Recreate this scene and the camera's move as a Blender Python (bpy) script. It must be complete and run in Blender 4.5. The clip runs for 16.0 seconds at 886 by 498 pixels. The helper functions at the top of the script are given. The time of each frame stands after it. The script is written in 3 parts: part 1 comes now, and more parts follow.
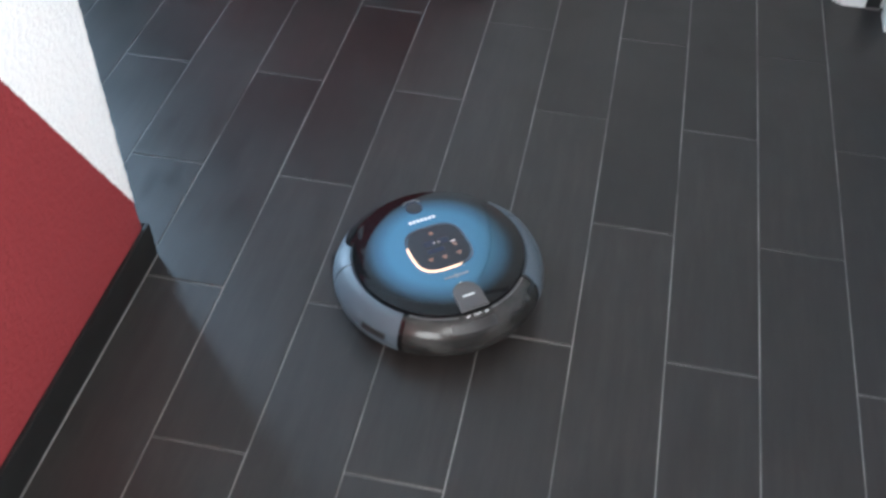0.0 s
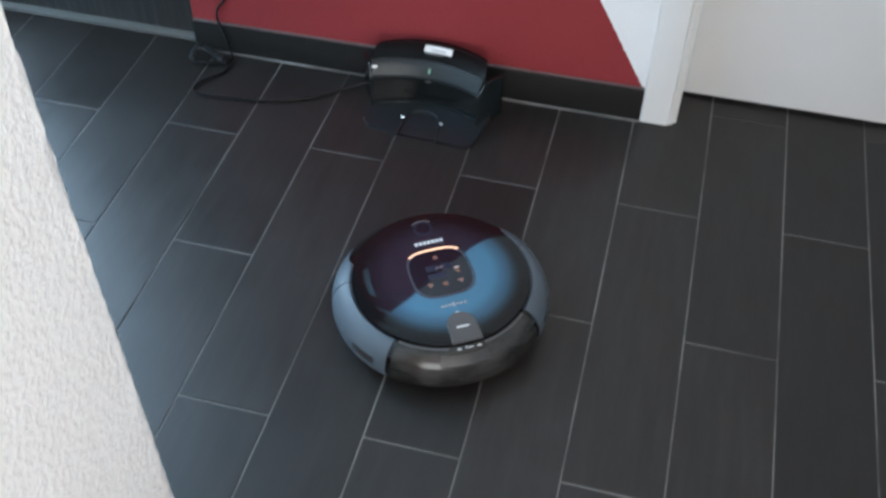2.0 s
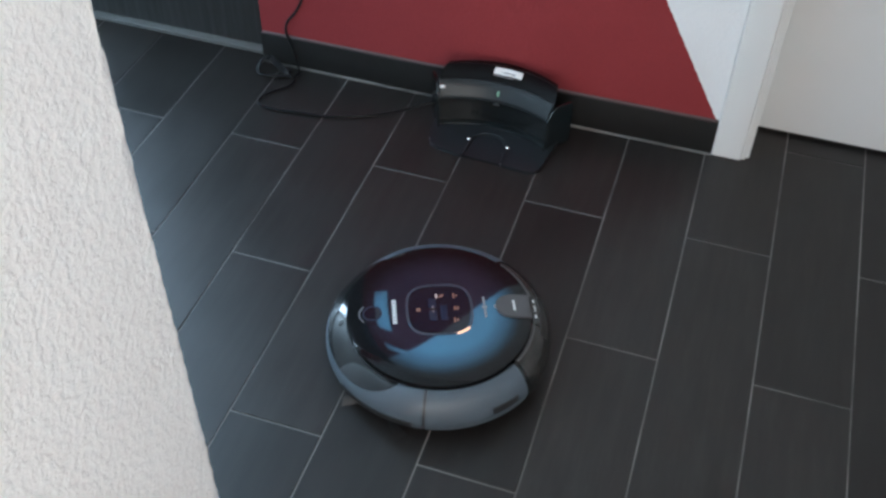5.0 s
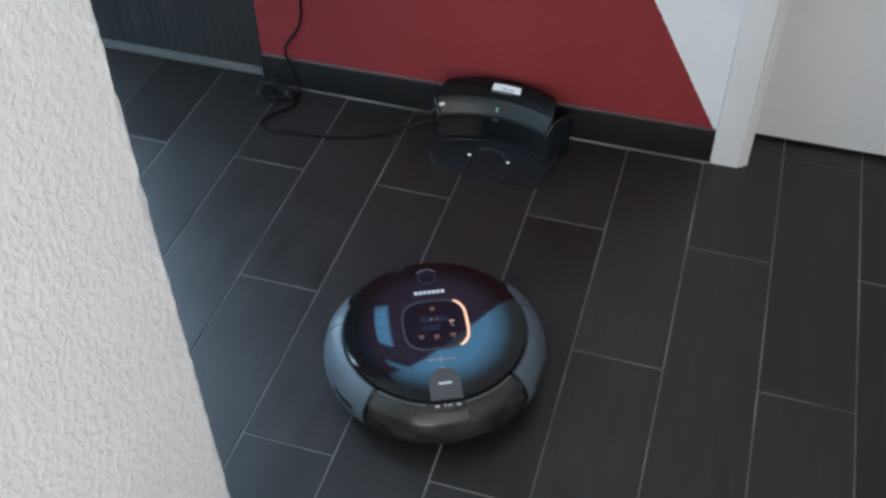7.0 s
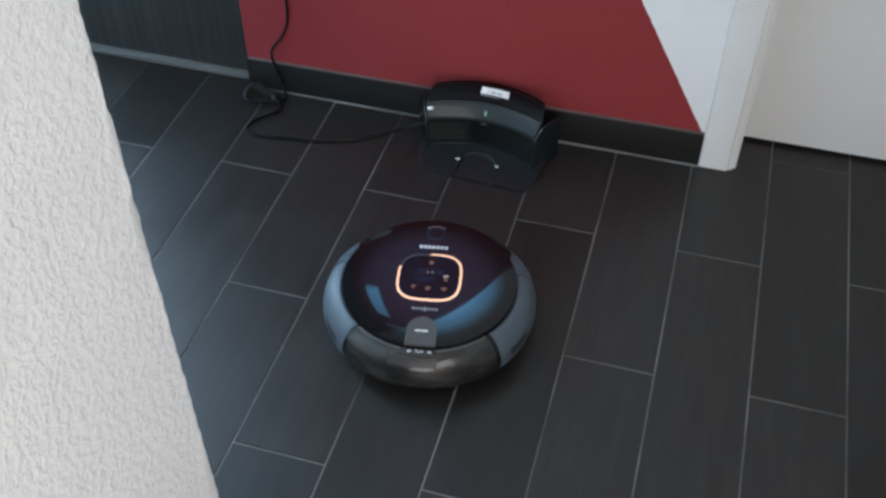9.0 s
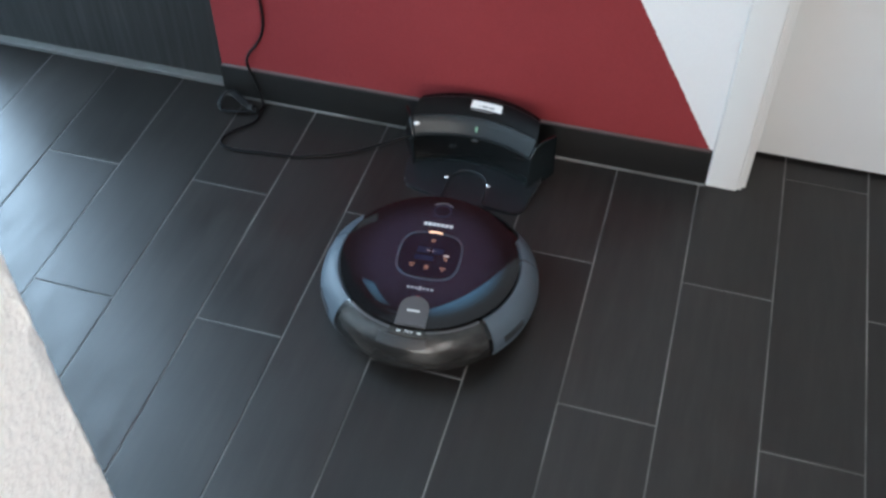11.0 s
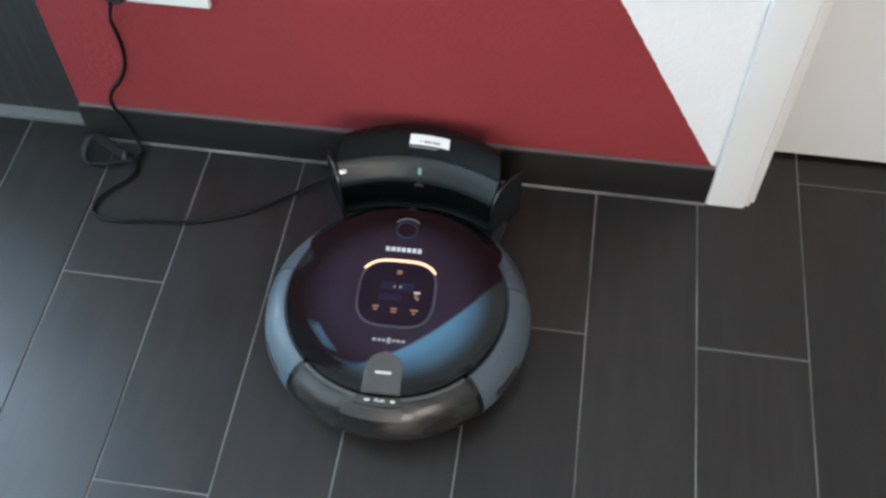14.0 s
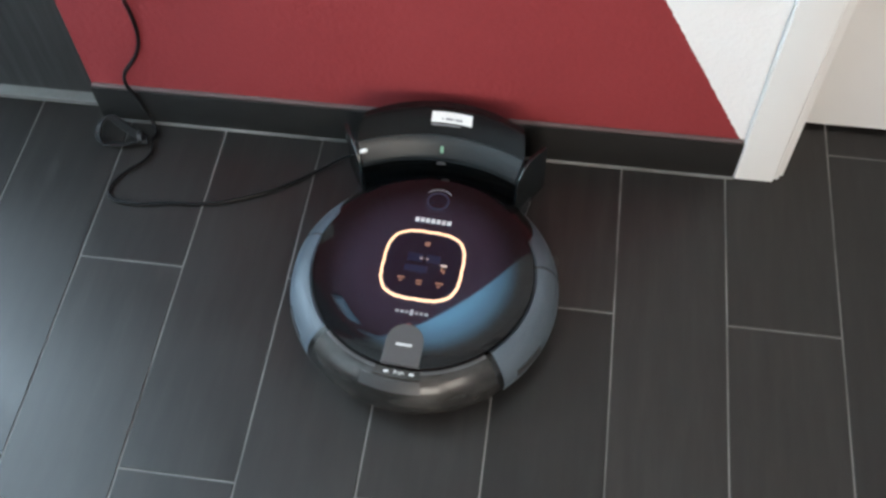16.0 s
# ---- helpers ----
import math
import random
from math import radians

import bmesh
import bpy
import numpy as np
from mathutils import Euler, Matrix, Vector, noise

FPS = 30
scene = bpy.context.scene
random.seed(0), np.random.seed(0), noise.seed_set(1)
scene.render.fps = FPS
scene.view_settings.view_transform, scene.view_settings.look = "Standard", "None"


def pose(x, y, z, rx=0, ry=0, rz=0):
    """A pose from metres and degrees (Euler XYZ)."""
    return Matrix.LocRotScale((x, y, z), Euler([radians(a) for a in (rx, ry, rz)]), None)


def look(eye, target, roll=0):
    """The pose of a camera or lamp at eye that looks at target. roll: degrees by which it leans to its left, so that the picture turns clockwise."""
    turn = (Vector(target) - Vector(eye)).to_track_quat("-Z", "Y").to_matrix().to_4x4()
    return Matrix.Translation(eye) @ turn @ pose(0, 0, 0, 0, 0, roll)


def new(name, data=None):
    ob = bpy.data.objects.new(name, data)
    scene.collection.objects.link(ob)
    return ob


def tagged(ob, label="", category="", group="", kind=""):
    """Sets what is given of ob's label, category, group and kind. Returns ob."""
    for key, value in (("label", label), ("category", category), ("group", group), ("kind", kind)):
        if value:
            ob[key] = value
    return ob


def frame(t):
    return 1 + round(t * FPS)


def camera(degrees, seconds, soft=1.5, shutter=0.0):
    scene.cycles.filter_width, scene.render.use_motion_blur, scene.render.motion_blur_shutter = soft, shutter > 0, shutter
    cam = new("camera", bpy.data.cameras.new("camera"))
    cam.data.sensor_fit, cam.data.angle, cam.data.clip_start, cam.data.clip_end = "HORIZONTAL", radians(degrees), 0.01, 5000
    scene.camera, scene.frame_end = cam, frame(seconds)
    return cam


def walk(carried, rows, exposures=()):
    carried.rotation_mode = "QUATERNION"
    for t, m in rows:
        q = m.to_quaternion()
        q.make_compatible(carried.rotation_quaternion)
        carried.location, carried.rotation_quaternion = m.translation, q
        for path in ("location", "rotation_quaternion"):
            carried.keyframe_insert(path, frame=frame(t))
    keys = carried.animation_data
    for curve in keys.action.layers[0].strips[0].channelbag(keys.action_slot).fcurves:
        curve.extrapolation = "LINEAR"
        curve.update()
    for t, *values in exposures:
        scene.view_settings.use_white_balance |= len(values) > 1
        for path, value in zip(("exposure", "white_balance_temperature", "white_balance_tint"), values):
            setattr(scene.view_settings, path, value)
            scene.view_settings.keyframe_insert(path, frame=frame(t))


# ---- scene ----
cam = camera(46.8, 16.0, soft=2.8, shutter=0.4)

PATH = [
    (0, (1.506, -2.292, 1.313), (1.234, -0.922, -0.119), 0.9),
    (0.5, (1.443, -2.122, 1.31), (1.175, -0.74, -0.111), 3.7),
    (1, (1.393, -1.955, 1.303), (1.025, -0.615, -0.135), 5.2),
    (1.5, (1.309, -1.811, 1.298), (0.893, -0.513, -0.166), 1.4),
    (2, (1.227, -1.717, 1.316), (0.895, -0.377, -0.131), 0.8),
    (2.5, (1.187, -1.638, 1.334), (0.867, -0.269, -0.089), 2.3),
    (3, (1.17, -1.596, 1.336), (0.822, -0.214, -0.067), 3.5),
    (3.5, (1.176, -1.626, 1.305), (0.793, -0.261, -0.106), 4.0),
    (4, (1.186, -1.656, 1.299), (0.786, -0.327, -0.141), 2.2),
    (4.2, (1.187, -1.679, 1.28), (0.78, -0.34, -0.149), 2.2),
    (6.5, (1.183, -1.708, 1.305), (0.745, -0.35, -0.097), -0.9),
    (7, (1.181, -1.704, 1.312), (0.755, -0.345, -0.093), -0.5),
    (7.5, (1.178, -1.706, 1.31), (0.764, -0.337, -0.088), 0.2),
    (8, (1.18, -1.699, 1.313), (0.769, -0.329, -0.085), -0.3),
    (8.5, (1.174, -1.696, 1.319), (0.775, -0.328, -0.084), -0.1),
    (11, (1.139, -1.507, 1.304), (0.758, -0.198, -0.159), -0.0),
    (11.5, (1.138, -1.401, 1.31), (0.76, -0.119, -0.177), -0.5),
    (12, (1.119, -1.312, 1.284), (0.747, -0.057, -0.228), 0.0),
    (12.5, (1.082, -1.232, 1.265), (0.733, -0.026, -0.292), -0.6),
    (13, (1.03, -1.135, 1.269), (0.73, 0.028, -0.33), -1.9),
    (13.5, (0.995, -1.071, 1.245), (0.757, 0.075, -0.377), -2.0),
    (14, (0.975, -1.03, 1.226), (0.796, 0.099, -0.415), -0.8),
    (14.5, (0.945, -1.021, 1.213), (0.793, 0.071, -0.456), 0.1),
    (15, (0.941, -1.007, 1.213), (0.761, 0.038, -0.483), -1.0),
    (15.5, (0.938, -1.009, 1.211), (0.758, 0.039, -0.483), -1.2),
    (16, (0.944, -1.0, 1.217), (0.763, 0.069, -0.464), -2.1),
]
# The clip's camera adapts its exposure and white balance on the way.
EXPOSURES = [
    (0, 0.64, 6190, 9), (0.5, 0.61, 6190, 9), (1, 0.42, 6290, 9), (2, 0.20, 6390, 9), (3, 0.23, 6430, 9), (4, 0.15, 6430, 9),
    (6.5, -0.25, 6430, 9), (8.5, -0.21, 6430, 9), (11, 0.20, 6530, 10), (12, 0.28, 6650, 9), (13, 0.33, 6780, 10), (14.5, 0.42, 7000, 11), (16, 0.46, 7230, 12),
]
walk(cam, [(t, look(eye, target, roll)) for t, eye, target, roll in PATH], EXPOSURES)

# ---- world, sky and daylight ----
world = bpy.data.worlds.new("world")
scene.world = world
world.use_nodes = True
wn = world.node_tree
sky = wn.nodes.new("ShaderNodeTexSky")
sky.sky_type = "NISHITA"
sky.sun_disc = False
sky.sun_elevation, sky.sun_rotation = radians(38), radians(150)
wn.links.new(sky.outputs[0], wn.nodes["Background"].inputs[0])
wn.nodes["Background"].inputs[1].default_value = 0.1


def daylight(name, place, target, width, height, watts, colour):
    """An area lamp at an inferred or an added window, standing in for the sky."""
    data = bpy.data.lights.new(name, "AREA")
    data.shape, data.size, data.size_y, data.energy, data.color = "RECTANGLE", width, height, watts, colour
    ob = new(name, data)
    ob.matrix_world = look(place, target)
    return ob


daylight("sidelight_daylight", (-0.485, -0.044, 1.05), (-0.485, -2.0, 1.05), 0.23, 1.9, 50, (0.52, 0.76, 1.0))
# Added fill light: the window behind the camera is unseen.
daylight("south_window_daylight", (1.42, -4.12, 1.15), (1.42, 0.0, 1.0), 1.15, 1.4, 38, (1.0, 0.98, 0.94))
# Fill light added to brighten the near wall; no window is seen there.
daylight("east_window_daylight", (2.09, -2.75, 1.5), (0.7, -2.4, 1.2), 1.2, 1.3, 23, (1.0, 0.98, 0.95))


# ---- materials ----
def material(name, colour, rough=0.5, metal=0.0, coat=0.0, spec=0.5):
    m = bpy.data.materials.new(name)
    m.use_nodes = True
    b = m.node_tree.nodes["Principled BSDF"]
    b.inputs["Base Color"].default_value = (*colour, 1)
    b.inputs["Roughness"].default_value = rough
    b.inputs["Metallic"].default_value = metal
    b.inputs["Coat Weight"].default_value = coat
    b.inputs["Coat Roughness"].default_value = 0.06
    b.inputs["Specular IOR Level"].default_value = spec
    return m


def node(m, kind, **values):
    n = m.node_tree.nodes.new(kind)
    for key, value in values.items():
        n.inputs[key].default_value = value
    return n


def link(m, a, b):
    m.node_tree.links.new(a, b)


def shader(m):
    return m.node_tree.nodes["Principled BSDF"]


def coords(m, scale=(1, 1, 1)):
    c = m.node_tree.nodes.new("ShaderNodeTexCoord")
    p = m.node_tree.nodes.new("ShaderNodeMapping")
    p.inputs["Scale"].default_value = scale
    link(m, c.outputs["Object"], p.inputs["Vector"])
    return p.outputs["Vector"]


def noise_at(m, vector, scale, detail=4.0, rough=0.55):
    n = node(m, "ShaderNodeTexNoise", Scale=scale, Detail=detail, Roughness=rough)
    link(m, vector, n.inputs["Vector"])
    return n.outputs["Fac"]


def ramp(m, fac, stops):
    r = m.node_tree.nodes.new("ShaderNodeValToRGB")
    while len(r.color_ramp.elements) < len(stops):
        r.color_ramp.elements.new(0.5)
    for e, (at, c) in zip(r.color_ramp.elements, stops):
        e.position, e.color = at, (*c, 1) if len(c) == 3 else c
    link(m, fac, r.inputs["Fac"])
    return r.outputs["Color"]


def mixed(m, fac, a, b, blend="MIX"):
    n = m.node_tree.nodes.new("ShaderNodeMix")
    n.data_type, n.blend_type = "RGBA", blend
    for socket, value in ((n.inputs[0], fac), (n.inputs[6], a), (n.inputs[7], b)):
        if isinstance(value, (int, float)):
            socket.default_value = value
        elif isinstance(value, tuple):
            socket.default_value = (*value, 1)
        else:
            link(m, value, socket)
    return n.outputs[2]


def maths(m, kind, a, b=0.0):
    n = m.node_tree.nodes.new("ShaderNodeMath")
    n.operation = kind
    for socket, value in ((n.inputs[0], a), (n.inputs[1], b)):
        if isinstance(value, (int, float)):
            socket.default_value = value
        else:
            link(m, value, socket)
    return n.outputs[0]


def relief(m, height, strength, distance):
    n = node(m, "ShaderNodeBump", Strength=strength, Distance=distance)
    link(m, height, n.inputs["Height"])
    link(m, n.outputs["Normal"], shader(m).inputs["Normal"])


def tile_material():
    m = material("wood_look_porcelain", (0.045, 0.042, 0.042), 0.42, spec=0.42)
    info = m.node_tree.nodes.new("ShaderNodeObjectInfo")
    c = m.node_tree.nodes.new("ShaderNodeTexCoord")
    shift = m.node_tree.nodes.new("ShaderNodeVectorMath")
    shift.operation = "ADD"
    far = node(m, "ShaderNodeCombineXYZ")
    link(m, maths(m, "MULTIPLY", info.outputs["Random"], 7.0), far.inputs[0])
    link(m, maths(m, "MULTIPLY", info.outputs["Random"], 31.0), far.inputs[1])
    link(m, c.outputs["Object"], shift.inputs[0])
    link(m, far.outputs[0], shift.inputs[1])
    stretch = m.node_tree.nodes.new("ShaderNodeMapping")
    stretch.inputs["Scale"].default_value = (13, 1.5, 1)
    link(m, shift.outputs[0], stretch.inputs["Vector"])
    grain = noise_at(m, stretch.outputs["Vector"], 4.0, 6.0, 0.62)
    broad = noise_at(m, shift.outputs[0], 5.0, 3.0)
    colour = ramp(m, grain, ((0.28, (0.0110, 0.0097, 0.0090)), (0.50, (0.0180, 0.0160, 0.0149)), (0.76, (0.0285, 0.0254, 0.0236))))
    colour = mixed(m, maths(m, "MULTIPLY", broad, 0.6), colour, (0.0150, 0.0132, 0.0122))
    tone = maths(m, "ADD", maths(m, "MULTIPLY", info.outputs["Random"], 0.5), 0.74)
    grey = m.node_tree.nodes.new("ShaderNodeCombineColor")
    for k in range(3):
        link(m, tone, grey.inputs[k])
    link(m, mixed(m, 1.0, colour, grey.outputs[0], "MULTIPLY"), shader(m).inputs["Base Color"])
    link(m, maths(m, "ADD", maths(m, "ADD", maths(m, "MULTIPLY", grain, 0.24), maths(m, "MULTIPLY", broad, 0.36)), 0.115), shader(m).inputs["Roughness"])
    relief(m, maths(m, "ADD", grain, maths(m, "MULTIPLY", broad, 1.5)), 0.10, 0.001)
    return m


def plaster(name, base, painted=None, bump=0.55):
    """Grainy roughcast plaster; painted gives the red field's edge as (axis, start, slope): red below the slanting line."""
    m = material(name, base, 0.8, spec=0.3)
    v = coords(m)
    grit = noise_at(m, v, 210.0, 3.0, 0.6)
    lumps = noise_at(m, v, 125.0, 3.0, 0.55)
    peaks = ramp(m, lumps, ((0.38, (0, 0, 0)), (0.64, (1, 1, 1))))
    height = maths(m, "ADD", maths(m, "MULTIPLY", grit, 0.6), peaks)
    patch = noise_at(m, v, 6.0, 4.0)
    white = mixed(m, maths(m, "MULTIPLY", patch, 0.3), base, tuple(k * 0.9 for k in base))
    white = mixed(m, maths(m, "MULTIPLY", grit, 0.3), white, tuple(k * 0.84 for k in base))
    if painted:
        axis, start, slope = painted
        apart = node(m, "ShaderNodeSeparateXYZ")
        link(m, v, apart.inputs[0])
        wobble = maths(m, "MULTIPLY", maths(m, "SUBTRACT", lumps, 0.5), 0.006)
        line = maths(m, "ADD", maths(m, "ADD", maths(m, "MULTIPLY", apart.outputs[2], slope), start), wobble)
        red_side = maths(m, "LESS_THAN", apart.outputs[axis], line)
        red = mixed(m, patch, (0.245, 0.029, 0.033), (0.285, 0.036, 0.040))
        red = mixed(m, maths(m, "MULTIPLY", grit, 0.5), red, (0.190, 0.022, 0.025))
        white = mixed(m, red_side, white, red)
    link(m, white, shader(m).inputs["Base Color"])
    relief(m, height, bump, 0.0022)
    return m


def dark_wood():
    m = material("dark_stained_wood", (0.03, 0.03, 0.03), 0.5)
    v = coords(m, (24, 24, 1.1))
    grain = noise_at(m, v, 3.0, 7.0, 0.65)
    link(m, ramp(m, grain, ((0.3, (0.015, 0.0155, 0.0155)), (0.55, (0.033, 0.034, 0.034)), (0.8, (0.066, 0.067, 0.066)))), shader(m).inputs["Base Color"])
    relief(m, grain, 0.3, 0.002)
    return m


def white_lacquer():
    m = material("white_lacquer", (0.74, 0.74, 0.72), 0.35)
    v = coords(m)
    link(m, mixed(m, noise_at(m, v, 4.0), (0.76, 0.76, 0.74), (0.69, 0.70, 0.69)), shader(m).inputs["Base Color"])
    relief(m, noise_at(m, v, 60.0), 0.04, 0.001)
    return m


def speckled(name, a, b, rough, scale=90.0, metal=0.0, bump=0.05, coat=0.0):
    m = material(name, a, rough, metal, coat)
    v = coords(m)
    n = noise_at(m, v, scale, 4.0)
    link(m, mixed(m, n, a, b), shader(m).inputs["Base Color"])
    big = noise_at(m, v, scale / 9, 3.0)
    link(m, maths(m, "ADD", maths(m, "MULTIPLY", big, 0.14), rough - 0.07), shader(m).inputs["Roughness"])
    if bump:
        relief(m, n, bump, 0.0006)
    return m


def lid_material():
    """A half-mirror print, blue in the middle, fading through a fine screen of dots into black gloss at the rim."""
    m = material("mirror_print_lid", (0.005, 0.005, 0.006), 0.07, spec=0.32)
    v = coords(m)
    apart = node(m, "ShaderNodeSeparateXYZ")
    link(m, v, apart.inputs[0])
    flat = node(m, "ShaderNodeCombineXYZ")
    link(m, apart.outputs[0], flat.inputs[0])
    link(m, apart.outputs[1], flat.inputs[1])
    far = m.node_tree.nodes.new("ShaderNodeVectorMath")
    far.operation = "LENGTH"
    link(m, flat.outputs[0], far.inputs[0])
    dots = node(m, "ShaderNodeTexVoronoi", Scale=420.0)
    dots.inputs["Randomness"].default_value = 0.0
    link(m, flat.outputs[0], dots.inputs["Vector"])
    reach = maths(m, "ADD", far.outputs["Value"], maths(m, "MULTIPLY", maths(m, "SUBTRACT", dots.outputs["Distance"], 0.4), 0.022))
    fade = ramp(m, maths(m, "MULTIPLY", reach, 5.0), ((0.42, (1, 1, 1)), (0.525, (0.5, 0.5, 0.5)), (0.62, (0, 0, 0))))
    mirror = node(m, "ShaderNodeBsdfGlossy", Roughness=0.045)
    mirror.inputs["Color"].default_value = (0.086, 0.205, 0.310, 1)
    screened = node(m, "ShaderNodeBsdfDiffuse")
    link(m, ramp(m, dots.outputs["Distance"], ((0.30, (0.0105, 0.0125, 0.0180)), (0.55, (0.0045, 0.0055, 0.0085)))), screened.inputs["Color"])
    layered = m.node_tree.nodes.new("ShaderNodeAddShader")
    link(m, mirror.outputs[0], layered.inputs[0])
    link(m, screened.outputs[0], layered.inputs[1])
    both = m.node_tree.nodes.new("ShaderNodeMixShader")
    link(m, fade, both.inputs[0])
    link(m, shader(m).outputs[0], both.inputs[1])
    link(m, layered.outputs[0], both.inputs[2])
    link(m, both.outputs[0], m.node_tree.nodes["Material Output"].inputs["Surface"])
    return m


def glow(name, colour, strength):
    m = material(name, (0.02, 0.02, 0.02), 0.4)
    shader(m).inputs["Emission Color"].default_value = (*colour, 1)
    shader(m).inputs["Emission Strength"].default_value = strength
    return m


def glass_material():
    m = material("clear_glass", (0.9, 0.95, 0.95), 0.02)
    shader(m).inputs["Transmission Weight"].default_value = 1.0
    shader(m).inputs["IOR"].default_value = 1.45
    return m


TILE = tile_material()
GROUT = speckled("grey_grout", (0.29, 0.28, 0.268), (0.19, 0.184, 0.176), 0.85, 60.0, 0.0, 0.3)
grout_dirt = noise_at(GROUT, coords(GROUT), 5.0, 3.0, 0.6)
grout_clean = shader(GROUT).inputs["Base Color"].links[0].from_socket
link(GROUT, mixed(GROUT, ramp(GROUT, grout_dirt, ((0.40, (0, 0, 0)), (0.66, (0.85, 0.85, 0.85)))), grout_clean, (0.055, 0.052, 0.05)), shader(GROUT).inputs["Base Color"])
TOP_JOINT = speckled("rosy_grey_joint", (0.17, 0.115, 0.112), (0.11, 0.085, 0.083), 0.85, 60.0, 0.0, 0.2)
BASE_TILE = speckled("black_baseboard_tile", (0.008, 0.0078, 0.0075), (0.014, 0.0132, 0.0125), 0.55, 40.0)
shader(BASE_TILE).inputs["Specular IOR Level"].default_value = 0.3
WALL_RED_N = plaster("plaster_north", (0.79, 0.80, 0.80), (0, 1.2573, -0.581), 0.22)
WALL_RED_W = plaster("plaster_west", (0.88, 0.87, 0.85), (1, -1.103, -0.515), 0.42)
PLASTER = plaster("plaster_plain", (0.82, 0.82, 0.80))
CEILING = plaster("plaster_ceiling", (0.78, 0.78, 0.76))
WOOD = dark_wood()
LACQUER = white_lacquer()
ALU = speckled("brushed_aluminium", (0.135, 0.137, 0.133), (0.100, 0.102, 0.098), 0.62, 120.0)
SHADOW_GAP = material("shadow_gap_dark", (0.02, 0.02, 0.02), 0.8)
SILVER = speckled("silver_blue_plastic", (0.064, 0.086, 0.107), (0.078, 0.101, 0.122), 0.48, 300.0, 0.1, 0.03, 0.0)
BLACK = speckled("black_plastic", (0.014, 0.014, 0.015), (0.024, 0.024, 0.025), 0.4, 120.0)
GLOSS_BLACK = material("gloss_black_plastic", (0.006, 0.006, 0.0065), 0.09, 0.0, 0.0)
SMOKED = speckled("smoked_bin_plastic", (0.010, 0.010, 0.010), (0.020, 0.020, 0.019), 0.2, 17.0, 0.0, 0.02, 0.15)
# Flattened noise mixes paler grey streaks into the bin's colour.
streaky = noise_at(SMOKED, coords(SMOKED, (17, 17, 50)), 1.0, 3.0, 0.5)
smoke_base = shader(SMOKED).inputs["Base Color"].links[0].from_socket
link(SMOKED, mixed(SMOKED, ramp(SMOKED, streaky, ((0.44, (0, 0, 0)), (0.78, (0.8, 0.8, 0.8)))), smoke_base, (0.060, 0.058, 0.055)), shader(SMOKED).inputs["Base Color"])
HANDLE = speckled("grey_handle_plastic", (0.060, 0.058, 0.060), (0.078, 0.076, 0.077), 0.38, 200.0)
shader(SMOKED).inputs["Specular IOR Level"].default_value = 0.35
LID = lid_material()
SCREEN = material("screen_glass", (0.008, 0.010, 0.018), 0.05, 0.0, 0.0)
RING = material("unlit_ring", (0.055, 0.060, 0.075), 0.25)
ARC = glow("ring_light_bright", (1.0, 0.60, 0.40), 1.5)
ICON = glow("icon_light", (1.0, 0.48, 0.30), 0.25)
ICON_WHITE = glow("icon_light_white", (1.0, 0.85, 0.78), 0.6)
GREEN = glow("green_status_light", (0.45, 1.0, 0.75), 0.3)
EYE_RING = material("violet_lens_ring", (0.030, 0.034, 0.055), 0.2)
LCD = material("dark_blue_liquid_crystal", (0.006, 0.011, 0.030), 0.3)
PRINT = material("white_print", (0.62, 0.62, 0.62), 0.5)
PAPER = material("white_sticker", (0.80, 0.80, 0.78), 0.5)
GREY_PRINT = material("grey_print", (0.25, 0.25, 0.26), 0.6)
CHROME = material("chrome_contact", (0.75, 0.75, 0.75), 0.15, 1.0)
DOCK = speckled("dock_black_gloss", (0.004, 0.0048, 0.005), (0.006, 0.0068, 0.007), 0.16, 60.0, 0.0, 0.0, 0.0)
WING = speckled("dock_wing_smoke", (0.006, 0.010, 0.0115), (0.009, 0.014, 0.016), 0.22, 60.0, 0.0, 0.02, 0.2)
DOCK_BAND = speckled("dock_grey_band", (0.011, 0.015, 0.017), (0.016, 0.020, 0.022), 0.36, 80.0, 0.0, 0.0, 0.0)
shader(DOCK_BAND).inputs["Specular IOR Level"].default_value = 0.35
DOCK_TOP = material("dock_black_top", (0.004, 0.004, 0.0042), 0.32, spec=0.16)
DOCK_GLINT = material("white_glint", (0.85, 0.85, 0.85), 0.12)
DOCK_PLATE = speckled("dock_plate_smoke", (0.009, 0.012, 0.0145), (0.014, 0.017, 0.020), 0.3, 70.0, 0.0, 0.03)
CABLE = material("black_cable", (0.006, 0.006, 0.0065), 0.38, spec=0.2)
SWITCH = material("white_switch_plastic", (0.82, 0.82, 0.80), 0.3)
GLASS = glass_material()


# ---- building helpers ----
def link_mesh(name, bm, mat, smooth=True):
    me = bpy.data.meshes.new(name)
    bmesh.ops.recalc_face_normals(bm, faces=bm.faces)
    bm.to_mesh(me)
    bm.free()
    me.materials.append(mat)
    if smooth:
        me.shade_smooth()
        me.set_sharp_from_angle(angle=radians(35))
    return me


def part(name, bm, mat, parent=None, label=""):
    ob = new(name, link_mesh(name, bm, mat))
    ob.parent = parent
    return tagged(ob, label)


def thing(name, label, category, place=(0, 0, 0), group=""):
    ob = new(name)
    ob.location = place
    ob.empty_display_size = 0.1
    return tagged(ob, label, category, group)


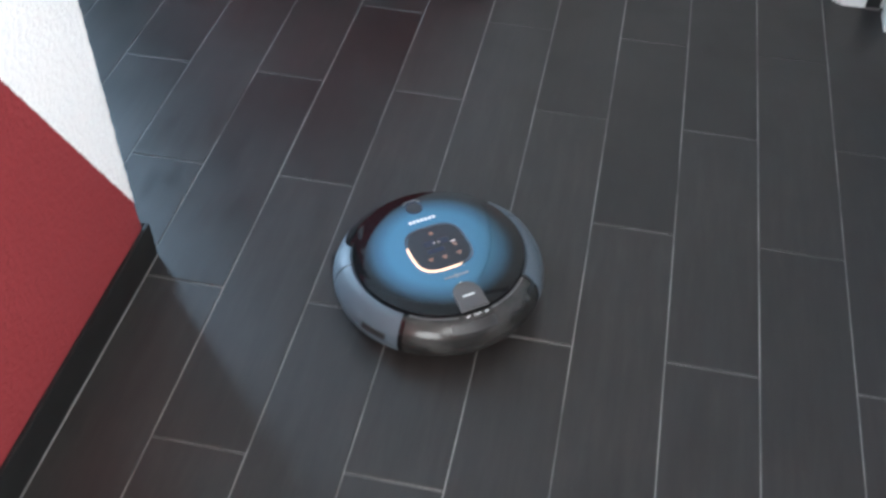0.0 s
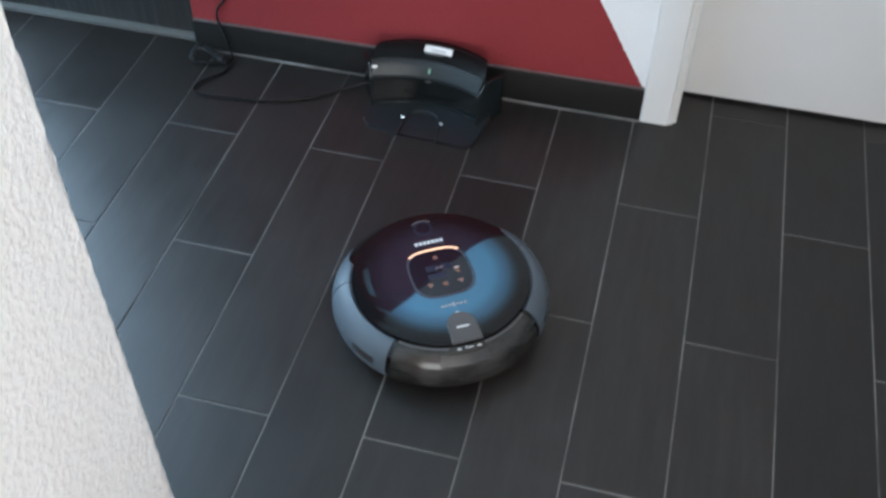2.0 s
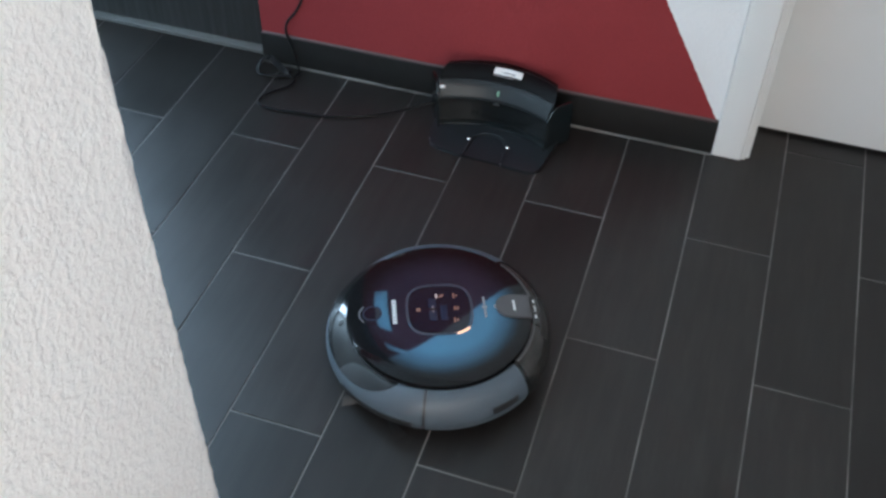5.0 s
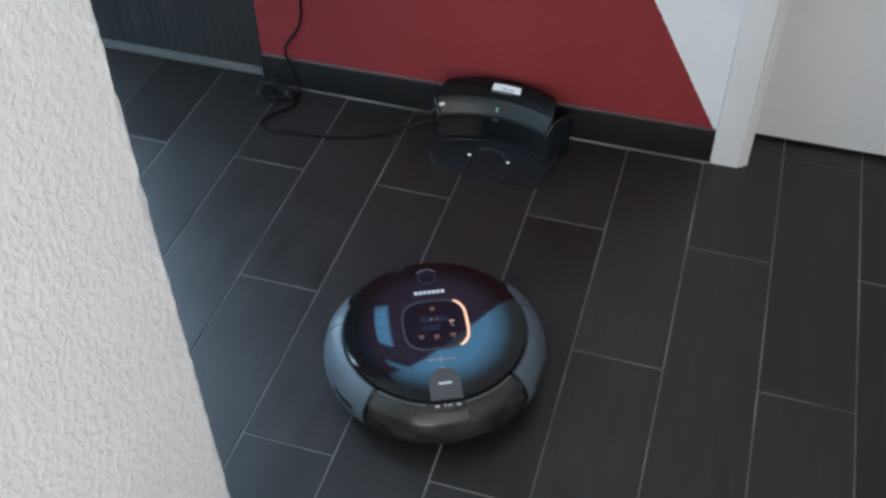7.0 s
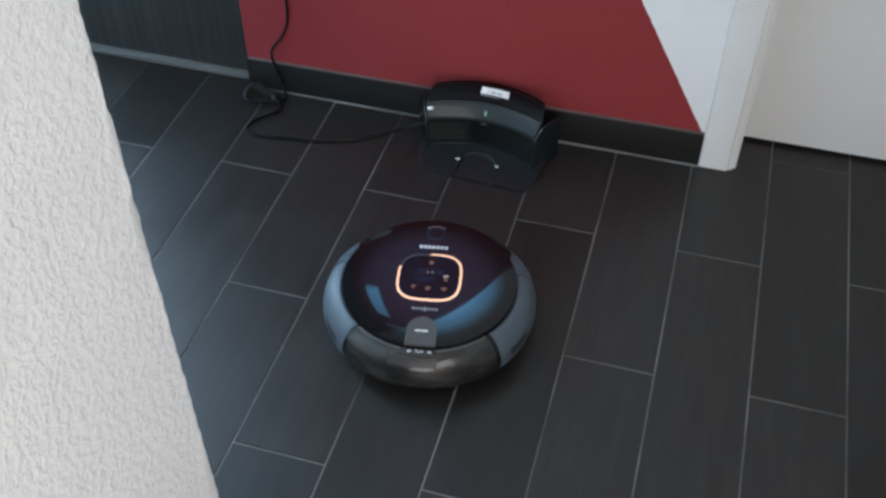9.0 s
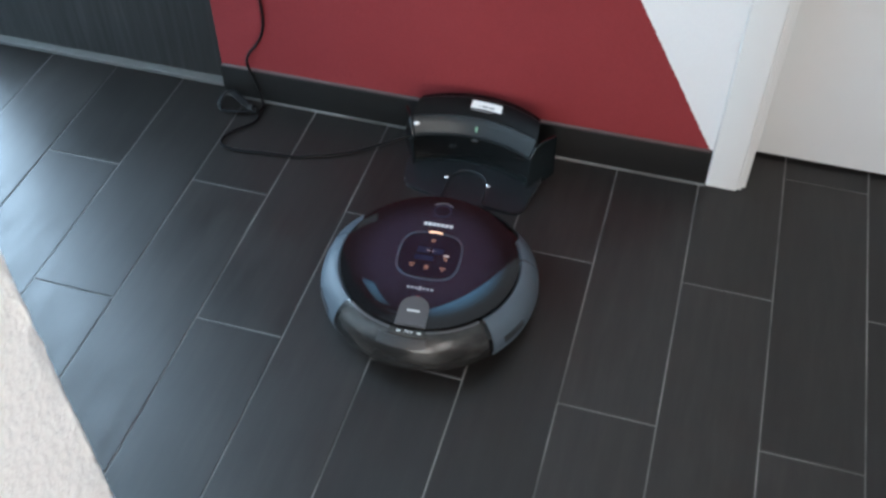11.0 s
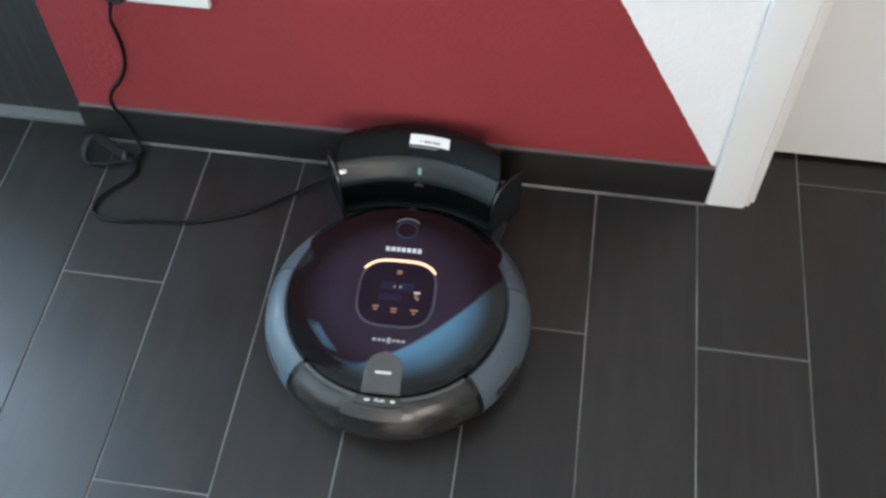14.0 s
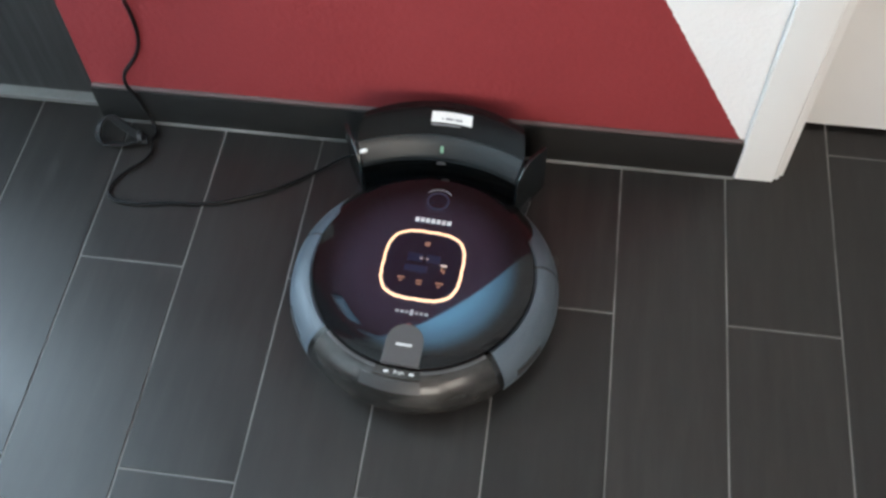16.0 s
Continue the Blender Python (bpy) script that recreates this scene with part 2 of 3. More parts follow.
def box(x0, x1, y0, y1, z0, z1, bevel=0.0, bm=None, segments=2):
    bm = bm or bmesh.new()
    made = bmesh.ops.create_cube(bm, size=1.0)["verts"]
    for v in made:
        v.co = Vector((x0 + (v.co.x + 0.5) * (x1 - x0), y0 + (v.co.y + 0.5) * (y1 - y0), z0 + (v.co.z + 0.5) * (z1 - z0)))
    if bevel:
        edges = list({e for v in made for e in v.link_edges})
        bmesh.ops.bevel(bm, geom=edges, offset=bevel, segments=segments, affect="EDGES", profile=0.6)
    return bm


def structure(name, bm, mat, label=""):
    ob = new(name, link_mesh(name, bm, mat))
    return tagged(ob, label, "", "", "structure")


def lathe(profile, a0, a1, steps, bm=None, centre=(0, 0)):
    """A closed profile of (radius, z) swept round the upright axis, angles in degrees from +y, turning left; open sweeps get caps."""
    bm = bm or bmesh.new()
    full = abs(a1 - a0) >= 359.9
    rings = []
    for k in range(steps if full else steps + 1):
        a = radians(a0 + (a1 - a0) * k / steps)
        rings.append([bm.verts.new((centre[0] - r * math.sin(a), centre[1] + r * math.cos(a), z)) for r, z in profile])
    n = len(profile)
    for k in range(len(rings) if full else len(rings) - 1):
        a, b = rings[k], rings[(k + 1) % len(rings)]
        for j in range(n):
            bm.faces.new((a[j], a[(j + 1) % n], b[(j + 1) % n], b[j]))
    if not full:
        bm.faces.new(rings[0])
        bm.faces.new(list(reversed(rings[-1])))
    return bm


def dome(profile, steps):
    """A surface of revolution that closes at the axis, from a list of (radius, z) whose first radius is 0."""
    bm = bmesh.new()
    top = bm.verts.new((0, 0, profile[0][1]))
    last = None
    for r, z in profile[1:]:
        ring = [bm.verts.new((r * math.cos(2 * math.pi * k / steps), r * math.sin(2 * math.pi * k / steps), z)) for k in range(steps)]
        for k in range(steps):
            j = (k + 1) % steps
            if last is None:
                bm.faces.new((top, ring[k], ring[j]))
            else:
                bm.faces.new((last[k], ring[k], ring[j], last[j]))
        last = ring
    bm.faces.new(last)
    return bm


def slab(outline, z0, z1, bm=None, bevel=0.0, lift=None):
    """A flat outline of (x, y) given a thickness; lift(x, y) adds to the height."""
    bm = bm or bmesh.new()
    up = (lambda x, y: 0.0) if lift is None else lift
    low = [bm.verts.new((x, y, z0 + up(x, y))) for x, y in outline]
    high = [bm.verts.new((x, y, z1 + up(x, y))) for x, y in outline]
    n = len(outline)
    bm.faces.new(list(reversed(low)))
    top = bm.faces.new(high)
    for k in range(n):
        bm.faces.new((low[k], low[(k + 1) % n], high[(k + 1) % n], high[k]))
    if bevel:
        bmesh.ops.bevel(bm, geom=list(top.edges), offset=bevel, segments=2, affect="EDGES")
    return bm


def tube(points, radius, sides=8, rounds=4, bm=None):
    """A round cable along a smooth curve through points."""
    bm = bm or bmesh.new()
    pts = [Vector(p) for p in points]
    line = []
    for k in range(len(pts) - 1):
        a, b, c, d = pts[max(k - 1, 0)], pts[k], pts[k + 1], pts[min(k + 2, len(pts) - 1)]
        for s in range(rounds):
            u = s / rounds
            line.append(0.5 * (2 * b + (c - a) * u + (2 * a - 5 * b + 4 * c - d) * u * u + (3 * b - a - 3 * c + d) * u**3))
    line.append(pts[-1])
    last = None
    for k, p in enumerate(line):
        way = (line[min(k + 1, len(line) - 1)] - line[max(k - 1, 0)]).normalized()
        side = way.cross(Vector((0.13, 0.21, 1))).normalized()
        up = side.cross(way)
        ring = [bm.verts.new(p + radius * (math.cos(2 * math.pi * j / sides) * side + math.sin(2 * math.pi * j / sides) * up)) for j in range(sides)]
        if last:
            for j in range(sides):
                bm.faces.new((last[j], last[(j + 1) % sides], ring[(j + 1) % sides], ring[j]))
        else:
            bm.faces.new(ring)
        last = ring
    bm.faces.new(list(reversed(last)))
    return bm


def round_square(half_x, half_y, power=3.2, steps=64, a0=0.0, a1=360.0):
    out = []
    for k in range(steps):
        a = radians(a0 + (a1 - a0) * k / (steps if a1 - a0 >= 359.9 else steps - 1))
        c, s = math.cos(a), math.sin(a)
        out.append((half_x * math.copysign(abs(c) ** (2 / power), c), half_y * math.copysign(abs(s) ** (2 / power), s)))
    return out


def wall_with_holes(name, axis, at, thick, a0, a1, z1, holes, mat, label):
    """A wall along x (axis 0) or y (axis 1) from a0 to a1 with openings (a, b, low, high) cut through."""
    bm = bmesh.new()
    cuts = sorted(holes)
    spans, here = [], a0
    for a, b, low, high in cuts:
        spans.append((here, a, 0, z1))
        if low > 0:
            spans.append((a, b, 0, low))
        if high < z1:
            spans.append((a, b, high, z1))
        here = b
    spans.append((here, a1, 0, z1))
    for a, b, low, high in spans:
        if b - a < 0.001:
            continue
        if axis == 0:
            box(a, b, at, at + thick, low, high, bm=bm)
        else:
            box(at, at + thick, a, b, low, high, bm=bm)
    return structure(name, bm, mat, label)


# ---- the room ----
TOP = 2.5
FLOOR = structure("floor", box(-0.81, 2.25, -4.3, 0.45, -0.12, -0.0016), GROUT, "dark wood-look porcelain plank floor with grey grout")

wall_n = wall_with_holes("wall_north", 0, -0.040, 0.22, -0.659, 2.104, TOP,
                         [(-0.62, 0.255, 0.0, 2.08), (1.262, 2.015, 0.0, 2.03)], WALL_RED_N,
                         "white textured plaster wall with a red painted slanting field")


WEST_X, WEST_Y = 0.757, -1.168


def near_wall():
    """The wall end beside the hall: a block whose rounded plaster corner is uneven all the way up."""
    rng = random.Random(4)
    rows, count, r = [], 360, 0.008
    bm = bmesh.new()
    drift = [0.0] * 7
    for k in range(count + 1):
        z = TOP * k / count
        ring = [(WEST_X - 0.030, WEST_Y), (-0.81, WEST_Y), (-0.81, -4.3), (WEST_X, -4.3), (WEST_X, WEST_Y - 0.030), (WEST_X, WEST_Y - 0.018)]
        for j in range(7):
            drift[j] = 0.45 * drift[j] + rng.uniform(-0.0009, 0.0009)
            a = radians(15 * j)
            wide = r + drift[j]
            ring.append((WEST_X - r + wide * math.cos(a), WEST_Y - r + wide * math.sin(a)))
        ring.append((WEST_X - 0.018, WEST_Y))
        rows.append([bm.verts.new((x, y, z)) for x, y in ring])
    n = len(rows[0])
    for a, b in zip(rows, rows[1:]):
        for j in range(n):
            bm.faces.new((a[j], a[(j + 1) % n], b[(j + 1) % n], b[j]))
    bm.faces.new(rows[0])
    bm.faces.new(rows[-1])
    return structure("wall_west", bm, WALL_RED_W, "white roughcast plaster wall end with a red painted slanting field")


near_wall()
wall_with_holes("wall_hall_west", 1, -0.81, 0.15, WEST_Y + 0.0005, 0.2, TOP, [], PLASTER, "plain white plaster wall")
wall_with_holes("wall_east", 1, 2.105, 0.15, -4.3, 0.2, TOP, [(-3.4, -2.1, 0.8, 2.2), (-0.88, -0.13, 0.0, 2.03)], PLASTER, "white plaster wall with a white door")
wall_with_holes("wall_south", 0, -4.30, 0.15, 0.6, 2.2, TOP, [(0.84, 2.0, 0.4, 1.9)], PLASTER, "unseen white plaster wall with an added window")
structure("ceiling", box(-1.25, 2.2, -4.3, 0.2, TOP, TOP + 0.12), CEILING, "white plaster ceiling")


def window(name, x0, x1, y, z0, z1, label):
    bm = bmesh.new()
    w = 0.035
    for a, b, c, d in ((x0, x1, z0, z0 + w), (x0, x1, z1 - w, z1), (x0, x0 + w, z0 + w, z1 - w), (x1 - w, x1, z0 + w, z1 - w)):
        box(a, b, y - 0.03, y + 0.03, c, d, bm=bm)
    win = structure(name, bm, LACQUER, label)
    pane = part("pane", box(x0 + w, x1 - w, y - 0.006, y + 0.006, z0 + w, z1 - w), GLASS, win)
    pane.visible_shadow = False
    return win


def side_window(name, x, y0, y1, z0, z1, w, label):
    bm = bmesh.new()
    for a, b, c, d in ((y0, y1, z0, z0 + w), (y0, y1, z1 - w, z1), (y0, y0 + w, z0 + w, z1 - w), (y1 - w, y1, z0 + w, z1 - w)):
        box(x - 0.03, x + 0.03, a, b, c, d, bm=bm)
    win = structure(name, bm, LACQUER, label)
    pane = part("pane", box(x - 0.006, x + 0.006, y0 + w, y1 - w, z0 + w, z1 - w), GLASS, win)
    pane.visible_shadow = False


window("window_1", -0.617, -0.343, 0.016, 0.011, 2.075, "narrow tall window beside the dark entrance door")
# Unseen opening, added for the east fill light.
side_window("window_3", 2.18, -3.4, -2.1, 0.8, 2.2, 0.04, "added white framed window, out of view")
# Unseen window added to hold the south fill light.
window("window_2", 0.84, 2.0, -4.22, 0.4, 1.9, "added white framed window, out of view")


def entrance_door():
    door = structure("door_1", box(-0.340, 0.252, -0.012, 0.045, 0.011, 2.075, 0.002), WOOD, "dark stained wooden entrance door panel, closed")
    part("threshold", box(-0.617, 0.252, -0.030, 0.05, 0.0, 0.010, 0.003), ALU, door, "grey metal threshold strip")
    return door


entrance_door()


def white_door(name, x0, x1, label):
    """A white leaf set deep in a white frame: casing, rebate lip, jamb lining, leaf and a dark strip for the shade
    below it.
    """
    door = structure(name, box(x0 + 0.010, x1 - 0.010, 0.062, 0.102, 0.008, 2.02, 0.002), LACQUER, label)
    for side, x in ((1, x0), (-1, x1)):
        a, b = sorted((x - side * 0.064, x - side * 0.0065))
        part("casing", box(a, b, -0.053, -0.0395, 0.0, 2.10, 0.005, segments=3), LACQUER, door)
        a, b = sorted((x - side * 0.0067, x + side * 0.0015))
        part("rebate", box(a, b, -0.046, -0.0395, 0.0, 2.09, 0.002), LACQUER, door)
        a, b = sorted((x - side * 0.006, x + side * 0.0085))
        part("jamb", box(a, b, -0.0385, 0.105, 0.0, 2.05, 0.002), LACQUER, door)
    part("casing", box(x0 - 0.064, x1 + 0.064, -0.050, -0.0395, 2.045, 2.10, 0.003), LACQUER, door)
    # Dark strip put in for the shadowed gap below the leaf.
    part("seal", box(x0 + 0.010, x1 - 0.010, 0.070, 0.095, 0.0, 0.0075), SHADOW_GAP, door, "dark strip in place of the shade under the leaf")
    return door


white_door("door_2", 1.283, 1.995, "smooth white interior door in a white frame, closed")


def east_door():
    door = structure("door_3", box(2.15, 2.19, -0.87, -0.14, 0.008, 2.02, 0.002), LACQUER, "smooth white interior door in a white frame, closed")
    for y0, y1 in ((-0.145, -0.075), (-0.935, -0.865)):
        part("casing", box(2.093, 2.1045, y0, y1, 0.0, 2.10, 0.003), LACQUER, door)
    part("casing", box(2.093, 2.1045, -0.935, -0.075, 2.03, 2.10, 0.003), LACQUER, door)
    return door


east_door()


def baseboard(x0, x1, y0, y1, bead=True, drop=0.0):
    """A tile skirting; drop is how much lower its top edge runs at the start than at the end."""
    def slanted(bm):
        for v in bm.verts:
            if v.co.z > 0.04:
                v.co.z -= drop * (x1 - v.co.x) / (x1 - x0)
        return bm

    ob = structure("baseboard", slanted(box(x0, x1, y0, y1, 0.0025, 0.076, 0.0015)), BASE_TILE, "black tile baseboard with a pale grout joint")
    part("top_joint", slanted(box(x0 + 0.001, x1 - 0.001, y0 + 0.0030, y1, 0.0762, 0.0780, 0.0008)), TOP_JOINT if bead else BASE_TILE, ob)
    part("grout_joint", box(x0 - 0.001, x1 + 0.001, y0 - 0.003, y1, -0.001, 0.0022), GROUT, ob, "pale grey grout bead")
    return ob


baseboard(0.256, 1.2185, -0.0505, -0.0405, True, 0.007)
baseboard(2.061, 2.092, -0.0505, -0.0405)
baseboard(WEST_X + 0.0005, WEST_X + 0.0090, -4.1, WEST_Y + 0.0090, False)
baseboard(-0.655, WEST_X - 0.0005, WEST_Y + 0.0005, WEST_Y + 0.0090, False)


# ---- sockets and switches on the red wall ----
def gang_plate(name, label, category, x, z, count, upright, plug=False):
    wide, tall = (0.081, 0.010 + 0.071 * count) if upright else (0.010 + 0.071 * count, 0.081)
    unit = thing(name, label, category, (x, -0.040, z))
    part("frame", box(-wide / 2, wide / 2, -0.010, 0.0, -tall / 2, tall / 2, 0.004, segments=3), SWITCH, unit)
    for k in range(count):
        off = (k - (count - 1) / 2) * 0.071
        px, pz = (0, off) if upright else (off, 0)
        if upright:
            part("rocker", box(px - 0.0275, px + 0.0275, -0.0145, -0.009, pz - 0.0275, pz + 0.0275, 0.002), SWITCH, unit)
        else:
            bm = lathe([(0.0205, -0.003), (0.0275, -0.003), (0.0275, 0.003), (0.0205, 0.003)], 0, 360, 28)
            bmesh.ops.rotate(bm, verts=bm.verts, matrix=Matrix.Rotation(radians(90), 3, "X"))
            bmesh.ops.translate(bm, verts=bm.verts, vec=(px, -0.0125, pz))
            part("socket_ring", bm, SWITCH, unit)
    return unit


gang_plate("wall_socket", "white double wall socket plate on the red wall", "socket", 0.436, 0.335, 2, False)
gang_plate("light_switch", "white four-gang light switch plate on the red wall", "switch", 0.42, 0.945, 4, True)
gang_plate("wall_panel", "white double control plate above the light switches", "switch", 0.44, 1.33, 2, False)


# ---- power cable ----
def power_plug():
    plug = thing("power_plug", "black mains plug in the white wall socket", "plug", (0.400, -0.0545, 0.335))
    bm = lathe([(0.004, 0), (0.019, 0), (0.0185, 0.018), (0.012, 0.034), (0.004, 0.034)], 0, 360, 20)
    bmesh.ops.rotate(bm, verts=bm.verts, matrix=Matrix.Rotation(radians(90), 3, "X"))
    part("plug_body", bm, BLACK, plug)
    return plug


power_plug()

cable = thing("power_cable", "thin black power cable from socket to charging dock", "cable")
part("wall_run", tube([(0.396, -0.088, 0.327), (0.384, -0.078, 0.300), (0.366, -0.055, 0.262), (0.362, -0.0445, 0.225), (0.361, -0.0435, 0.19),
                       (0.355, -0.0445, 0.162), (0.341, -0.046, 0.135), (0.322, -0.050, 0.110), (0.319, -0.0545, 0.088), (0.328, -0.0545, 0.06),
                       (0.336, -0.0555, 0.03), (0.343, -0.062, 0.010), (0.350, -0.075, 0.006), (0.345, -0.090, 0.005)], 0.0029), CABLE, cable)
part("floor_run", tube([(0.345, -0.090, 0.005), (0.352, -0.108, 0.004), (0.345, -0.128, 0.004), (0.325, -0.150, 0.004), (0.311, -0.175, 0.004),
                        (0.313, -0.195, 0.004), (0.330, -0.204, 0.004), (0.360, -0.205, 0.004), (0.405, -0.198, 0.004), (0.459, -0.193, 0.004),
                        (0.505, -0.178, 0.004), (0.545, -0.160, 0.004), (0.580, -0.138, 0.004), (0.610, -0.115, 0.005), (0.645, -0.092, 0.012),
                        (0.668, -0.085, 0.018)], 0.0029), CABLE, cable)
for k in range(3):
    d = 0.0030 * (k - 1)
    part("bundle_loop", tube([(0.340, -0.091 + d, 0.0075 + 0.002 * k), (0.318, -0.083 + d, 0.010 + 0.003 * k), (0.294, -0.073 + d, 0.018 + 0.004 * k), (0.279 + d, -0.067, 0.021 + 0.003 * k), (0.268 + d, -0.074, 0.020 + 0.002 * k),
                              (0.263 + d, -0.090, 0.008 + 0.002 * k), (0.271 + d, -0.102 - d, 0.004 + 0.001 * k), (0.290, -0.104 - d, 0.004 + 0.002 * k), (0.312, -0.101 - d, 0.005 + 0.002 * k), (0.342, -0.094 + d / 2, 0.007 + 0.002 * k)], 0.0026), CABLE, cable)
part("cable_tie", lathe([(0.006, -0.003), (0.010, -0.003), (0.010, 0.003), (0.006, 0.003)], 0, 360, 14, centre=(0, 0)), BLACK, cable).matrix_basis = pose(0.330, -0.089, 0.0105, 0, 90, 10)


# ---- charging dock ----
def squeeze(bm, start=0.254, power=1.35):
    """Draws the parts behind the curved front together, so that the sides run back nearly parallel."""
    for v in bm.verts:
        r = math.hypot(v.co.x, v.co.y)
        if r > start:
            v.co.x *= (start / r) ** power
    return bm


def ramp_rise(x, y):
    """The base plate climbs towards the dock's face."""
    return 0.014 * min(max((y - 0.165) / 0.075, 0.0), 1.0)


def charging_dock():
    dock = thing("charging_dock", "glossy black charging dock with curved front against the wall", "charging dock", (0.793, -0.361, 0.0))
    dock.rotation_euler = (0, 0, radians(-1.5))
    spread = 28.4
    a0, a1 = -spread + 1, spread - 1
    part("body", squeeze(lathe([(0.236, 0.012), (0.238, 0.074), (0.255, 0.076), (0.2650, 0.114), (0.284, 0.1235), (0.300, 0.1245), (0.303, 0.120), (0.303, 0.006)], a0, a1, 40)), DOCK, dock)
    part("front_band", squeeze(lathe([(0.2345, 0.0745), (0.2315, 0.0765), (0.2312, 0.0800), (0.2335, 0.0850), (0.2410, 0.0985), (0.2480, 0.1095), (0.2500, 0.1105), (0.2540, 0.1060), (0.2540, 0.0755)], a0, a1, 48)), DOCK_BAND, dock, "dark grey glossy curved front band")
    part("top_panel", squeeze(lathe([(0.2505, 0.1110), (0.2620, 0.1182), (0.2750, 0.1240), (0.2850, 0.1268), (0.2880, 0.1255), (0.2870, 0.1220), (0.2550, 0.1060)], a0, a1, 48)), DOCK_TOP, dock, "gloss black sloping top panel")
    part("face_lip", squeeze(lathe([(0.2290, 0.0160), (0.2295, 0.0205), (0.2330, 0.0215), (0.2400, 0.0200), (0.2400, 0.0120)], a0, a1, 40)), WING, dock, "smoky ledge at the foot of the face")
    for s in (-1, 1):
        bm = bmesh.new()
        at = s * spread
        profile = [(0.226, 0.004), (0.229, 0.078), (0.234, 0.088), (0.246, 0.101), (0.262, 0.105), (0.296, 0.098), (0.300, 0.092), (0.300, 0.004)]
        lathe(profile, at - 0.5, at + 0.5, 1, bm)
        bmesh.ops.bevel(bm, geom=list(bm.edges), offset=0.0008, segments=1, affect="EDGES")
        part("side_wing", bm, WING, dock, "thin smoky plastic side wing")
    # The plate on the floor, rising towards the face, with a notch in its front edge.
    outline = [(-0.112, 0.285), (-0.120, 0.235), (-0.124, 0.20), (-0.118, 0.170), (-0.108, 0.154), (-0.094, 0.147), (-0.040, 0.138), (-0.034, 0.150), (-0.032, 0.190), (-0.024, 0.202), (-0.010, 0.207),
               (0.012, 0.207), (0.026, 0.202), (0.034, 0.190), (0.036, 0.150), (0.042, 0.138), (0.094, 0.136), (0.108, 0.140), (0.116, 0.152), (0.122, 0.190), (0.130, 0.225), (0.126, 0.250), (0.118, 0.285)]
    part("base_plate", slab(outline, 0.0005, 0.006, bevel=0.0015, lift=ramp_rise), DOCK_PLATE, dock, "smoky black base plate")
    rim = [(x, y, 0.0068 + ramp_rise(x, y)) for x, y in ((-0.036, 0.142), (-0.034, 0.185), (-0.022, 0.205), (0.0, 0.2105), (0.024, 0.205), (0.037, 0.185), (0.039, 0.142))]
    part("notch_recess", slab([(-0.036, 0.141), (0.038, 0.141), (0.035, 0.190), (0.025, 0.203), (0.0, 0.2085), (-0.024, 0.203), (-0.033, 0.190)], 0.0004, 0.0040, lift=ramp_rise), DOCK_PLATE, dock, "dark recess in the base plate")
    part("notch_rim", tube(rim, 0.0014, 6), DOCK_PLATE, dock)
    for x in (-0.040, 0.040):
        bm = bmesh.new()
        bmesh.ops.create_uvsphere(bm, u_segments=14, v_segments=8, radius=1.0)
        bmesh.ops.scale(bm, vec=(0.0050, 0.0042, 0.0036), verts=bm.verts)
        bmesh.ops.translate(bm, vec=(x, 0.187, 0.0062 + ramp_rise(x, 0.187)), verts=bm.verts)
        part("charging_contact", bm, CHROME, dock, "small chrome charging contact")
    sticker = part("sticker", squeeze(lathe([(0.2655, 0.1202), (0.2750, 0.1245), (0.2800, 0.1259), (0.2801, 0.1245), (0.2657, 0.1185)], -8.8, 4.4, 12)), PAPER, dock, "white paper sticker with grey marks")
    for left, right, low, high in ((-2.6, -0.2, 0.3, 0.62), (-5.6, -3.4, 0.3, 0.62), (-3.1, -2.9, 0.25, 0.7), (0.6, 1.0, 0.3, 0.6)):
        line = [(0.2655 + 0.0095 * k, 0.1206 + 0.0043 * k) for k in (low, high)]
        part("printed_mark", squeeze(lathe(line + [(r + 0.0008, z - 0.0008) for r, z in reversed(line)], left, right, 4)), GREY_PRINT, sticker)
    part("printed_line", squeeze(lathe([(0.2615, 0.1183), (0.2630, 0.1191), (0.2634, 0.1182), (0.2619, 0.1174)], -5.0, 4.0, 8)), GREY_PRINT, dock)
    part("status_light", box(-0.0022, 0.0022, 0.2355, 0.2440, 0.0885, 0.0985, 0.0015), GREEN, dock, "small green status light")
    # White oval modelled in place of the reflection at the band's left end.
    bm = bmesh.new()
    bmesh.ops.create_uvsphere(bm, u_segments=16, v_segments=8, radius=1.0)
    bmesh.ops.scale(bm, vec=(0.0062, 0.0030, 0.0038), verts=bm.verts)
    part("indicator_lens", bm, DOCK_GLINT, dock, "white oval in place of a glint on the band").matrix_basis = pose(-0.1065, 0.2160, 0.0990, 0, 0, 26)
    part("pointer_mark", slab([(-0.007, 0.2275), (0.007, 0.2275), (0.0, 0.2355)], 0.0735, 0.0755), HANDLE, dock)
    return dock


charging_dock()


# ---- robot vacuum ----
LID_CURVE = [(0.1435 * k / 24, 0.0975 - 0.0036 * (k / 24) ** 2 - 0.0040 * (k / 24) ** 7) for k in range(25)] + [(0.1440, 0.0880), (0.1440, 0.0600)]


def lid_height(x, y):
    return float(np.interp(math.hypot(x, y), [r for r, _ in LID_CURVE[:-2]], [z for _, z in LID_CURVE[:-2]]))


